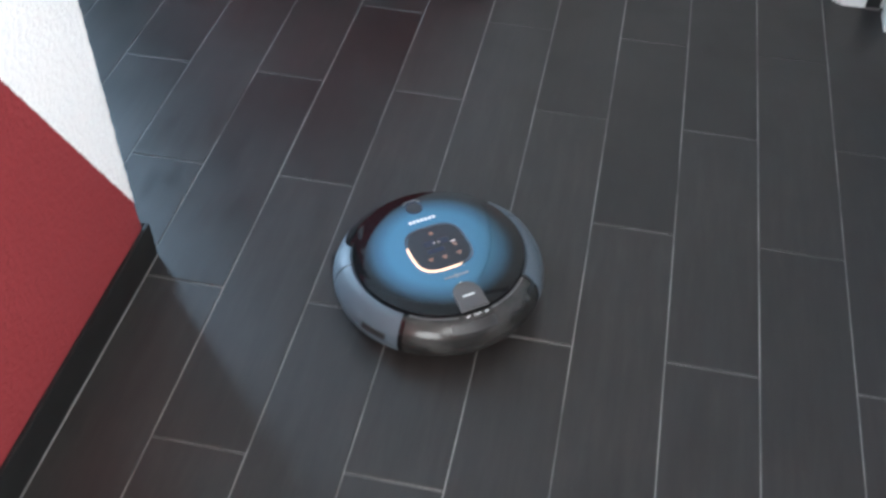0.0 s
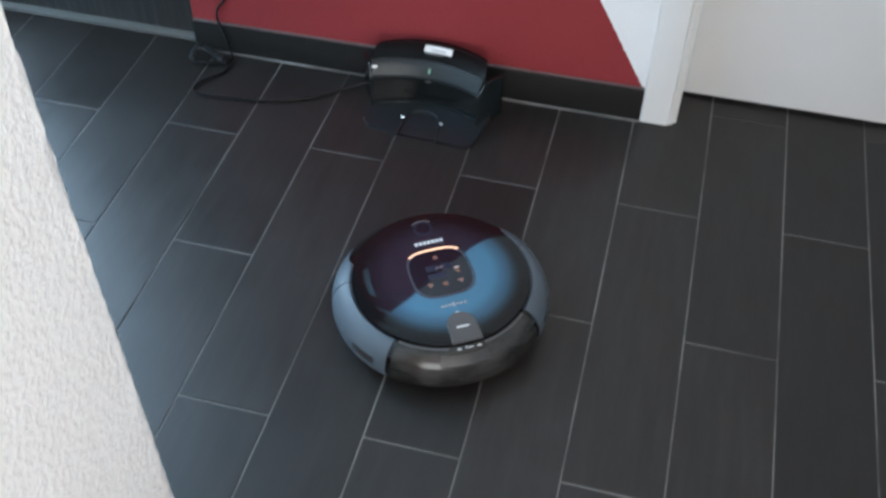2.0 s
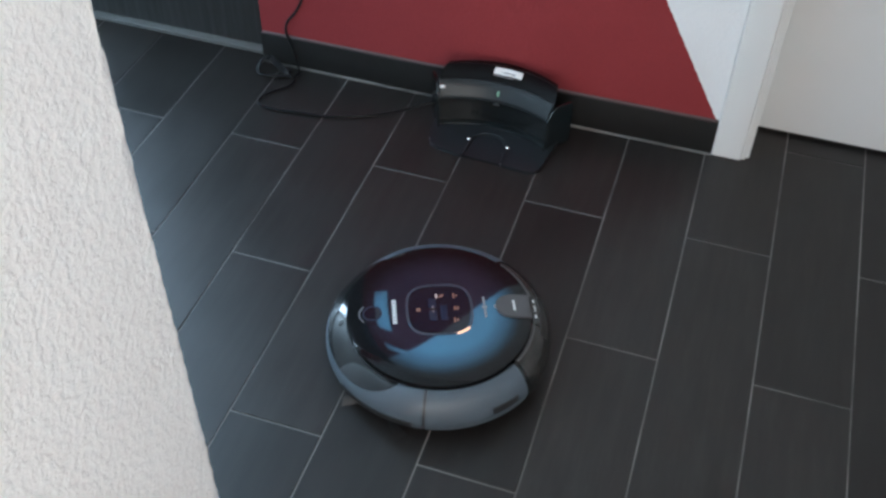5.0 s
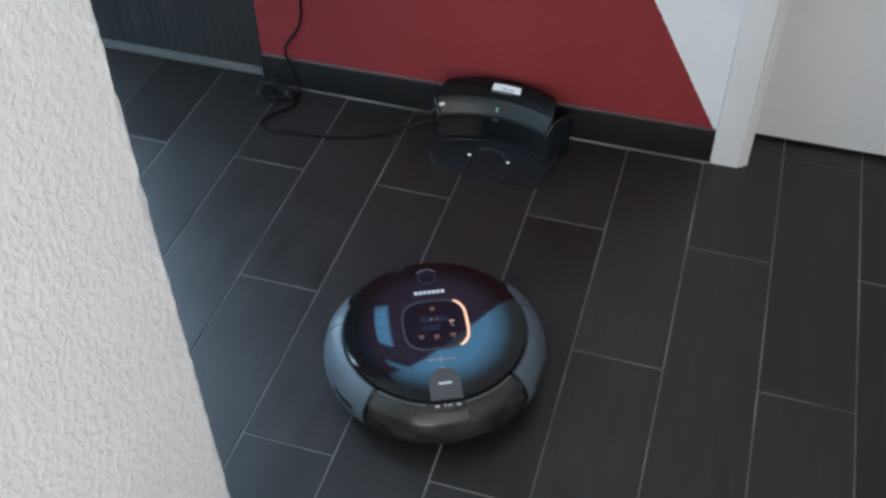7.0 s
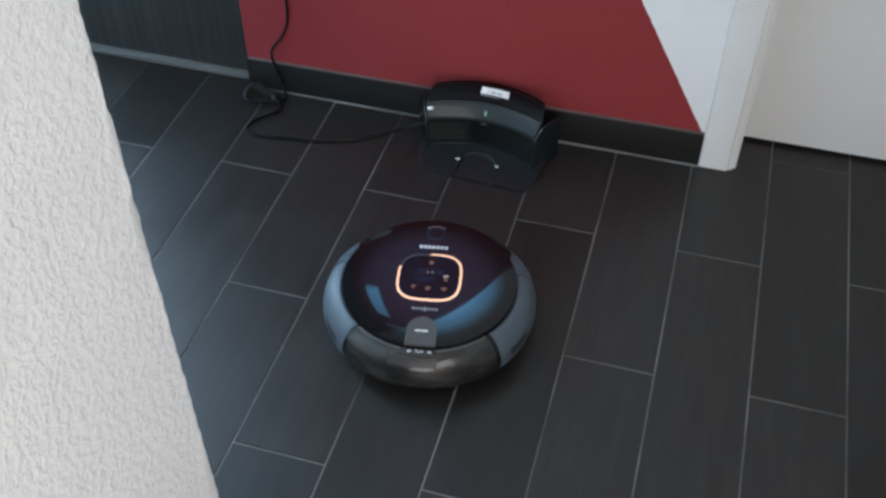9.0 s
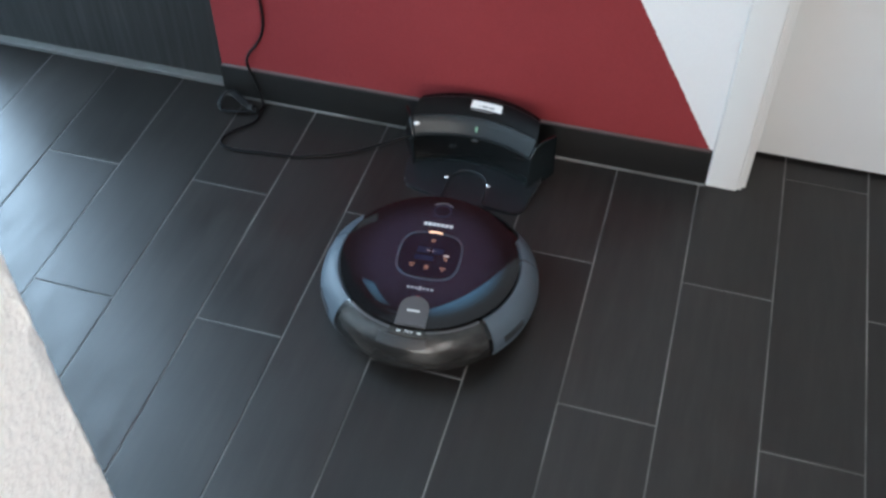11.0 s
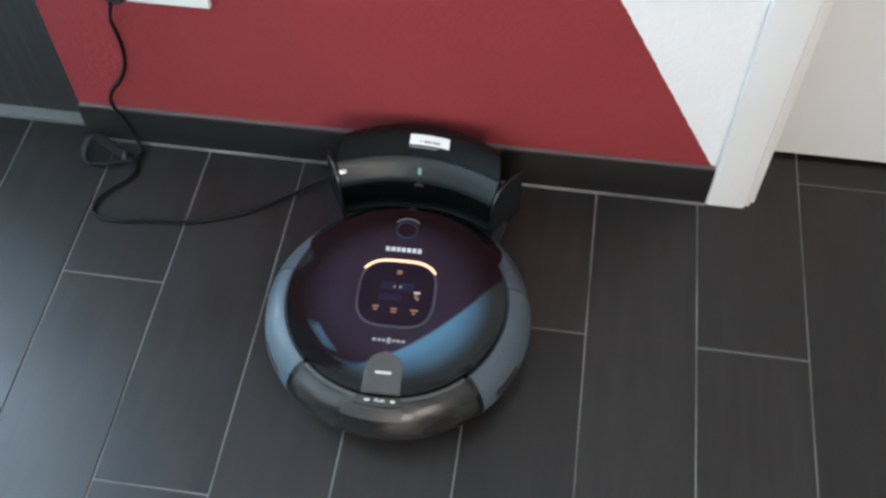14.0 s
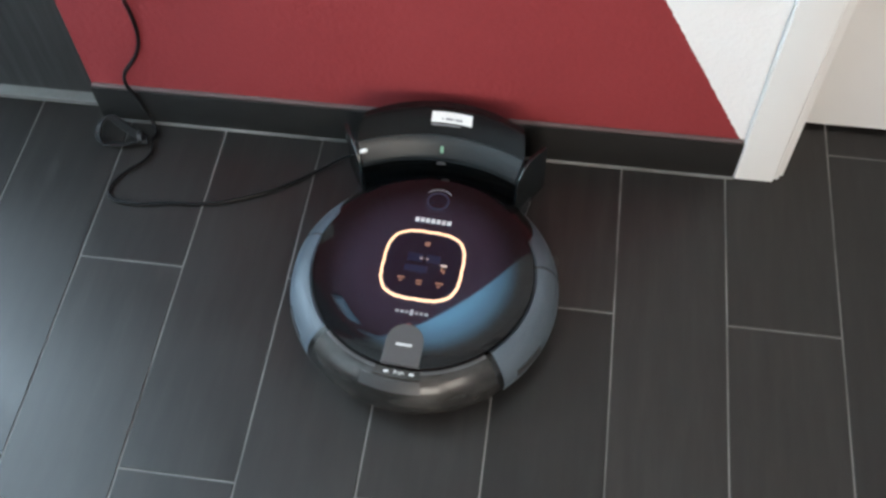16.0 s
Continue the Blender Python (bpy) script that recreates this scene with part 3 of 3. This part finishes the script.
def on_lid(outline, thick=0.0005, sink=0.0012):
    """A thin piece lying on the lid's curve: a grid of rings from the outline to its middle."""
    bm = bmesh.new()
    cx = sum(p[0] for p in outline) / len(outline)
    cy = sum(p[1] for p in outline) / len(outline)
    rings = []
    for s in (1.0, 1.0, 0.75, 0.5, 0.25):
        deep = -sink if not rings else thick
        rings.append([bm.verts.new((cx + s * (x - cx), cy + s * (y - cy), lid_height(cx + s * (x - cx), cy + s * (y - cy)) + deep)) for x, y in outline])
    n = len(outline)
    for a, b in zip(rings, rings[1:]):
        for k in range(n):
            bm.faces.new((a[k], a[(k + 1) % n], b[(k + 1) % n], b[k]))
    bm.faces.new(rings[-1])
    return bm


def lid_ring(half, width, power, a0, a1, steps, thick):
    outer = round_square(half, half, power, steps, a0, a1)
    inner = [(x * (1 - width / half), y * (1 - width / half)) for x, y in outer]
    bm = bmesh.new()
    closed = a1 - a0 >= 359.9
    rows = []
    for (x, y), (u, v) in zip(outer, inner):
        rows.append([bm.verts.new((x, y, lid_height(x, y) - 0.001)), bm.verts.new((x, y, lid_height(x, y) + thick)),
                     bm.verts.new((u, v, lid_height(u, v) + thick)), bm.verts.new((u, v, lid_height(u, v) - 0.001))])
    for k in range(len(rows) if closed else len(rows) - 1):
        a, b = rows[k], rows[(k + 1) % len(rows)]
        for j in range(4):
            bm.faces.new((a[j], a[(j + 1) % 4], b[(j + 1) % 4], b[j]))
    if not closed:
        bm.faces.new(rows[0])
        bm.faces.new(list(reversed(rows[-1])))
    return bm


def lid_band(cx, cy, r0, r1, a0, a1, steps, thick=0.0009):
    """A flat ring or arc lying on the lid round (cx, cy)."""
    bm = bmesh.new()
    closed, rows = a1 - a0 >= 359.9, []
    for k in range(steps if closed else steps + 1):
        a = radians(a0 + (a1 - a0) * k / steps)
        row = []
        for r, up in ((r0, -0.001), (r0, thick), (r1, thick), (r1, -0.001)):
            x, y = cx + r * math.cos(a), cy + r * math.sin(a)
            row.append(bm.verts.new((x, y, lid_height(x, y) + up)))
        rows.append(row)
    for k in range(len(rows) if closed else len(rows) - 1):
        a, b = rows[k], rows[(k + 1) % len(rows)]
        for j in range(4):
            bm.faces.new((a[j], a[(j + 1) % 4], b[(j + 1) % 4], b[j]))
    return bm


def bar(cx, cy, w, h, thick=0.0009):
    return on_lid([(cx - w / 2, cy - h / 2), (cx + w / 2, cy - h / 2), (cx + w / 2, cy + h / 2), (cx - w / 2, cy + h / 2)], thick, 0.0005)


def letters(text, size, mat, parent, m, name):
    data = bpy.data.curves.new(name, "FONT")
    data.body, data.size, data.extrude, data.align_x, data.align_y = text, size, 0.0002, "CENTER", "CENTER"
    temp = new("temporary_text", data)
    me = bpy.data.meshes.new_from_object(temp)
    bpy.data.objects.remove(temp)
    me.materials.clear()
    me.materials.append(mat)
    ob = new(name, me)
    ob.parent = parent
    ob.matrix_basis = m
    return ob


SHELL = [(0.1446, 0.0600), (0.1448, 0.0825), (0.1480, 0.0848), (0.1545, 0.0832), (0.1625, 0.0775), (0.1700, 0.0688), (0.1755, 0.0580), (0.1783, 0.0470), (0.1785, 0.0390), (0.1755, 0.0260), (0.1670, 0.0160), (0.1500, 0.0140), (0.1420, 0.0300)]


FRONT = [(0.1446, 0.0600), (0.1448, 0.0800), (0.1490, 0.0785), (0.1560, 0.0738), (0.1640, 0.0670), (0.1710, 0.0595), (0.1758, 0.0525), (0.1783, 0.0450), (0.1785, 0.0390), (0.1755, 0.0260), (0.1670, 0.0160), (0.1500, 0.0140), (0.1420, 0.0300)]


def front_profile(a):
    """The shell's outline at an angle: steeper in front, joining the side panels' outline at the seams."""
    u = min(max((77 - abs(a)) / 34, 0.0), 1.0)
    w = u * u * (3 - 2 * u)
    return [(r0 + (r1 - r0) * w, z0 + (z1 - z0) * w) for (r0, z0), (r1, z1) in zip(SHELL, FRONT)]


def front_bumper(steps=77):
    bm, rows = bmesh.new(), []
    for k in range(steps + 1):
        a = 77 * (2 * k / steps - 1)
        rows.append([bm.verts.new((-r * math.sin(radians(a)), r * math.cos(radians(a)), z)) for r, z in front_profile(a)])
    n = len(SHELL)
    for a, b in zip(rows, rows[1:]):
        for j in range(n):
            bm.faces.new((a[j], a[(j + 1) % n], b[(j + 1) % n], b[j]))
    bm.faces.new(rows[0])
    bm.faces.new(list(reversed(rows[-1])))
    return bm


def tapering_visor(reach=61.0, steps=56):
    """A skin over the bumper's upper edge, wide in front and running out to points at both sides."""
    bm, rows = bmesh.new(), []
    for k in range(steps + 1):
        a = reach * (2 * k / steps - 1)
        line = front_profile(a)[1:8]
        run = [0.0]
        for (r0, z0), (r1, z1) in zip(line, line[1:]):
            run.append(run[-1] + math.hypot(r1 - r0, z1 - z0))
        share = 0.05 + 0.72 * (1 - (abs(a) / reach) ** 5)
        row = []
        for up in (0.0009, -0.0015):
            for j in range(7):
                d = share * run[-1] * j / 6
                r, z = float(np.interp(d, run, [p[0] for p in line])), float(np.interp(d, run, [p[1] for p in line]))
                row.append(bm.verts.new((-(r + up * 0.6) * math.sin(radians(a)), (r + up * 0.6) * math.cos(radians(a)), z + up * 0.7)))
        rows.append(row[:7] + row[:6:-1])
    for a, b in zip(rows, rows[1:]):
        for j in range(14):
            bm.faces.new((a[j], a[(j + 1) % 14], b[(j + 1) % 14], b[j]))
    bm.faces.new(rows[0])
    bm.faces.new(list(reversed(rows[-1])))
    return bm


ARC_COUNT, RING_POWER, RING_HALF = 16, 3.2, 0.0504
TRACK = [Vector((x, y)) for x, y in round_square(RING_HALF, RING_HALF, RING_POWER, 256)]
TRACK_RUN = [0.0]
for p, q in zip(TRACK, TRACK[1:] + TRACK[:1]):
    TRACK_RUN.append(TRACK_RUN[-1] + (q - p).length)


def ring_pose(turn):
    """A place on the ring of the display: turns clockwise from its front side."""
    at = ((0.25 - turn) % 1.0) * TRACK_RUN[-1]
    loop = TRACK + TRACK[:1]
    near = [Vector((float(np.interp((at + d) % TRACK_RUN[-1], TRACK_RUN, [p.x for p in loop])), float(np.interp((at + d) % TRACK_RUN[-1], TRACK_RUN, [p.y for p in loop])))) for d in (-0.004, 0.0, 0.004)]
    way = near[2] - near[0]
    return pose(near[1].x, near[1].y, lid_height(near[1].x, near[1].y), 0, 0, math.degrees(math.atan2(way.y, way.x)))


def segment_bar(thick):
    """One short glowing piece of the ring, slightly bowed outwards at its middle."""
    half, wide, steps = 0.52 * TRACK_RUN[-1] / ARC_COUNT, 0.0017, 6
    edge = [(half * (2 * k / steps - 1), -0.0012 * (1 - (2 * k / steps - 1) ** 2)) for k in range(steps + 1)]
    return slab([(x, y - wide) for x, y in edge] + [(x, y + wide) for x, y in reversed(edge)], -0.001, thick)


def robot_vacuum():
    robot = thing("robot_vacuum", "round robot vacuum cleaner with mirrored blue-black lid", "robot vacuum")
    part("chassis", lathe([(0.02, 0.010), (0.150, 0.010), (0.160, 0.016), (0.164, 0.024), (0.160, 0.060), (0.02, 0.060)], 0, 360, 72), BLACK, robot, "black plastic underside")
    # The shell: front bumper with a dark visor, two side panels and the smoky dust bin.
    bumper = part("front_bumper", front_bumper(), SILVER, robot, "silver-grey plastic bumper")
    part("visor", tapering_visor(), GLOSS_BLACK, bumper, "gloss black sensor visor tapering to both sides")
    sensor = part("front_sensor", lathe([(0.0008, 0.0), (0.0052, 0.0), (0.0056, 0.0012), (0.0048, 0.0018), (0.0038, 0.0008), (0.0008, 0.0014)], 0, 360, 20), BLACK, bumper, "small round black front sensor")
    sensor.matrix_basis = pose(0, 0.1520, 0.0770, -34, 0, 0)
    for s in (-1, 1):
        a0, a1 = sorted((s * 30, s * 72))
        part("bumper_slot", lathe([(0.1720, 0.0270), (0.1768, 0.0280), (0.1792, 0.0390), (0.1791, 0.0420), (0.1720, 0.0420)], a0, a1, 16), BLACK, bumper, "narrow black slot")
        a0, a1 = sorted((s * 78.4, s * 133.9))
        panel = part("side_panel", lathe(SHELL, a0, a1, 28), SILVER, robot, "silver-grey plastic side panel")
        a0, a1 = sorted((s * 112, s * 127))
        part("vent_slot", lathe([(0.1680, 0.0440), (0.1792, 0.0440), (0.1788, 0.0480), (0.1772, 0.0555), (0.1680, 0.0555)], a0, a1, 10), BLACK, panel, "dark vent slot")
        a0, a1 = sorted((s * 77.1, s * 78.3))
        part("seam", lathe([(r - 0.0016, z) for r, z in SHELL], a0, a1, 2), BLACK, robot)
        a0, a1 = sorted((s * 134.0, s * 136.6))
        part("bin_pillar", lathe([(r - 0.0008, z) for r, z in SHELL], a0, a1, 3), GLOSS_BLACK, robot)
    dust_bin = part("dust_bin", lathe([(r - 0.0004, z) for r, z in SHELL], 136.7, 223.3, 44), SMOKED, robot, "smoky dark plastic dust bin")
    part("bin_lip", lathe([(0.1446, 0.0826), (0.1455, 0.0862), (0.1500, 0.0861), (0.1560, 0.0842), (0.1575, 0.0800), (0.1446, 0.0780)], 168, 190, 16), SMOKED, dust_bin, "dark release lip")
    # Dark patch laid on the bin for the filter's shadow seen through it.
    part("filter_cover", lathe([(0.1560, 0.0790), (0.1585, 0.0812), (0.1640, 0.0766), (0.1700, 0.0692), (0.1660, 0.0670)], 163, 190, 18), BLACK, dust_bin, "dark patch on the bin for the filter's shadow inside")
    part("bin_rim", lathe([(0.1447, 0.0820), (0.1455, 0.0852), (0.1480, 0.0856), (0.1498, 0.0850), (0.1498, 0.0820)], 137.2, 222.8, 44), HANDLE, dust_bin, "lighter grey upper rim of the bin")
    letters("Push", 0.0068, PRINT, dust_bin, pose(0, -0.1500, 0.0866, 8, 0, 0), "push_lettering")
    for x in (-0.016, 0.016):
        part("push_mark", box(x - 0.003, x + 0.003, -0.1512, -0.1486, 0.0852, 0.0862), PRINT, dust_bin)
    # The lid and what is printed or set into it.
    lid = part("lid", dome(LID_CURVE, 96), LID, robot, "mirror-gloss lid, blue in the middle and black at the rim")
    part("lid_groove", lathe([(0.1436, 0.070), (0.1436, 0.0815), (0.1450, 0.0815), (0.1450, 0.070)], 0, 360, 72), BLACK, robot)
    screen = part("display", on_lid(round_square(0.0478, 0.0478), 0.0006), SCREEN, lid, "dark touch display")
    part("ring_light", lid_ring(0.0518, 0.0030, RING_POWER, 0, 360, 96, 0.0009), RING, lid, "thin dark ring round the display")
    for k in range(ARC_COUNT):
        part("light_segment", segment_bar(0.0010 + 0.00003 * k), ARC, lid, "glowing orange segment of the light ring")
    for cx, cy, w, h, mat in ((0, 0.0345, 0.007, 0.0022, ICON), (0, 0.0310, 0.007, 0.0022, ICON), (-0.004, 0.010, 0.004, 0.0013, ICON_WHITE), (0.004, 0.010, 0.004, 0.0013, ICON_WHITE),
                              (0.027, 0.003, 0.008, 0.0026, ICON_WHITE), (0.0255, -0.003, 0.0022, 0.006, ICON), (0.0285, -0.006, 0.0022, 0.005, ICON), (-0.024, -0.022, 0.009, 0.0022, ICON),
                              (-0.024, -0.0265, 0.0045, 0.0022, ICON), (0.0, -0.024, 0.008, 0.0022, ICON), (0.0, -0.0285, 0.007, 0.0022, ICON), (0.026, -0.024, 0.010, 0.0022, ICON), (0.026, -0.0285, 0.004, 0.0022, ICON)):
        part("display_icon", bar(cx, cy, w, h), mat, screen)
    for cx, cy, w, h in ((-0.012, 0.0105, 0.020, 0.012), (0.012, 0.0105, 0.018, 0.012), (-0.008, -0.0065, 0.030, 0.010)):
        part("display_window", bar(cx, cy, w, h, 0.0007), LCD, screen, "unlit dark blue display field")
    # Maker's marks as plain bars.
    for k in range(7):
        part("printed_bar", bar(-0.0213 + 0.0071 * k, 0.0700, 0.0054, 0.0066, 0.0006), PRINT, lid)
    for k in range(7):
        part("printed_bar", bar(-0.0186 + 0.0062 * k, -0.0705, 0.0046, 0.0036 if k != 3 else 0.008, 0.0006), GREY_PRINT, lid)
    eye = part("camera_eye", on_lid([(0.0125 * math.cos(2 * math.pi * k / 28), 0.104 + 0.0125 * math.sin(2 * math.pi * k / 28)) for k in range(28)], 0.0010), SCREEN, lid, "round dark camera eye")
    part("eye_ring", lid_band(0, 0.104, 0.0128, 0.0150, 0, 360, 36), EYE_RING, eye, "dark violet ring round the camera eye")
    part("eye_print", lid_band(0, 0.104, 0.0198, 0.0207, 40, 140, 16), GREY_PRINT, eye)
    tab = [(-0.0240, -0.1425), (0.0240, -0.1425)] + [(0.0232 * math.cos(radians(a)), -0.111 + 0.0232 * math.sin(radians(a))) for a in range(0, 181, 12)]
    handle = part("handle", slab(tab, 0.0, 0.004, bevel=0.0012, lift=lambda x, y: lid_height(0, y) - 0.0012 if y > -0.135 else lid_height(0, -0.1375) - 0.0012), HANDLE, robot, "grey plastic lid handle tab")
    part("handle_mark", slab([(-0.010, -0.1182), (0.010, -0.1182), (0.010, -0.1148), (-0.010, -0.1148)], lid_height(0, -0.1165) + 0.0024, lid_height(0, -0.1165) + 0.0032), PRINT, handle)
    # Bright chip added as a painted highlight on the tab's upper edge.
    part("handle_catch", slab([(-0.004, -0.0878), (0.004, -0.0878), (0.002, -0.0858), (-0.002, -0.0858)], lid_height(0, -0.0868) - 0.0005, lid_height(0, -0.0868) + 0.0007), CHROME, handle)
    # Side brushes under the front edge, wheels below.
    for s in (-1, 1):
        brush = part("side_brush", lathe([(0.001, 0.0045), (0.011, 0.0045), (0.011, 0.0095), (0.001, 0.0095)], 0, 360, 16), BLACK, robot, "small black spinning side brush")
        brush.location = (s * 0.105, 0.092, 0.0)
        for k in range(3):
            bm = bmesh.new()
            for j in range(5):
                a = radians(120 * k + (j - 2) * 3.5)
                tube([(0.009 * math.cos(a), 0.009 * math.sin(a), 0.0065), (0.040 * math.cos(a), 0.040 * math.sin(a), 0.0045), (0.066 * math.cos(a + 0.1), 0.066 * math.sin(a + 0.1), 0.0018)], 0.0009, 4, 2, bm)
            part("bristles", bm, BLACK, brush)
        bm = lathe([(0.008, -0.009), (0.030, -0.009), (0.032, 0.0), (0.030, 0.009), (0.008, 0.009)], 0, 360, 24)
        bmesh.ops.rotate(bm, verts=bm.verts, matrix=Matrix.Rotation(radians(90), 3, "Y"))
        bmesh.ops.translate(bm, verts=bm.verts, vec=(s * 0.11, 0.0, 0.0325))
        part("drive_wheel", bm, BLACK, robot)
    return robot


ROBOT = robot_vacuum()


# ---- floor tiles ----
def floor_tiles():
    wide, long_, joint = 0.151, 0.609, 0.0023
    me = link_mesh("tile", box(joint / 2, wide - joint / 2, -long_ + joint / 2, -joint / 2, -0.009, 0.0, 0.0009, segments=1), TILE)
    for i in range(-5, 14):
        first = -0.300 if i % 2 == 0 else -0.599
        for k in range(-1, 7):
            x, y = i * wide, first - (k - (0 if i % 2 == 0 else 1)) * long_
            if y < -4.2 or y - long_ > 0.12 or (x + wide < 0.72 and y < -1.2):
                continue
            ob = new("tile", me)
            ob.parent = FLOOR
            ob.location = (x, y, random.uniform(-0.0003, 0.0))
            ob.rotation_euler = (radians(random.uniform(-0.04, 0.04)), radians(random.uniform(-0.12, 0.12)), 0)


floor_tiles()


# ---- movement ----
# Seconds, x, y and heading in degrees of the robot's centre.
ROUTE = [
    (0, 1.267, -1.125, 126.3),
    (0.5, 1.191, -1.011, 122.6),
    (1, 1.112, -0.881, 121.5),
    (1.5, 1.037, -0.763, 121.5),
    (2, 0.957, -0.639, 121.5),
    (2.5, 0.939, -0.606, 135.2),
    (3, 0.944, -0.605, 179.1),
    (3.5, 0.943, -0.612, 217.2),
    (3.8, 0.910, -0.629, 224.1),
    (4, 0.893, -0.663, 230.5),
    (4.2, 0.869, -0.697, 232.6),
    (4.8, 0.870, -0.692, 216.0),
    (5.3, 0.863, -0.696, 180.0),
    (5.8, 0.858, -0.702, 142.0),
    (6.2, 0.857, -0.704, 124.0),
    (6.5, 0.855, -0.705, 120.5),
    (7, 0.850, -0.694, 115.0),
    (7.5, 0.844, -0.680, 110.3),
    (8, 0.840, -0.662, 105.1),
    (8.5, 0.830, -0.620, 102.5),
    (11, 0.808, -0.447, 94.5),
    (11.5, 0.805, -0.414, 94.5),
    (12, 0.803, -0.404, 90.5),
    (12.5, 0.802, -0.378, 88.5),
    (13, 0.804, -0.366, 89.5),
    (13.5, 0.803, -0.341, 93.6),
    (14, 0.802, -0.332, 91.7),
    (14.5, 0.802, -0.325, 88.1),
    (15, 0.803, -0.316, 87.0),
    (15.5, 0.802, -0.317, 87.0),
    (16, 0.801, -0.316, 86.9),
]
# Seconds, turns clockwise from the front of the display, and how much of the ring is alight.
GLOW = [
    (0, 0.62, 0.3), (0.5, 1.38, 0.4), (1.0, 1.5, 1.0), (1.5, 2.0, 0.0), (2.0, 2.0, 0.2), (2.5, 2.25, 0.25), (3.0, 2.5, 0.0), (3.5, 2.5, 1.0), (4.0, 2.75, 0.0),
    (6.5, 5.0, 0.0), (7.0, 5.25, 0.25), (7.5, 5.5, 0.25), (8.0, 5.75, 0.25), (8.5, 6.0, 1.0), (11.0, 8.0, 0.0), (11.5, 8.0, 0.25), (12.0, 8.25, 0.25),
    (12.5, 8.5, 0.25), (13.0, 8.75, 1.0), (13.5, 9.0, 0.0), (14.0, 9.0, 0.25), (14.5, 9.75, 0.25), (14.9, 10.0, 0.4), (15.0, 10.0, 1.0), (16.0, 10.0, 1.0),
]


def motions():
    when = [row[0] for row in GLOW]
    segments = [ob for ob in ROBOT.children_recursive if ob.name.startswith("light_segment")]
    for k, ob in enumerate(segments):
        rows = []
        for step in range(161):
            t = step / 10
            turn, lit = float(np.interp(t, when, [row[1] for row in GLOW])), float(np.interp(t, when, [row[2] for row in GLOW]))
            rows.append((t, ring_pose(turn + lit * (k - (ARC_COUNT - 1) / 2) / ARC_COUNT)))
        walk(ob, rows)
    walk(ROBOT, [(t, pose(x, y, 0.0, 0, 0, heading - 90)) for t, x, y, heading in ROUTE])
    for ob in ROBOT.children_recursive:
        if ob.name.startswith("side_brush"):
            spin = 1 if ob.location.x < 0 else -1
            walk(ob, [(0.2 * k, pose(ob.location.x, ob.location.y, 0, 0, 0, spin * 75 * k)) for k in range(81)])


motions()
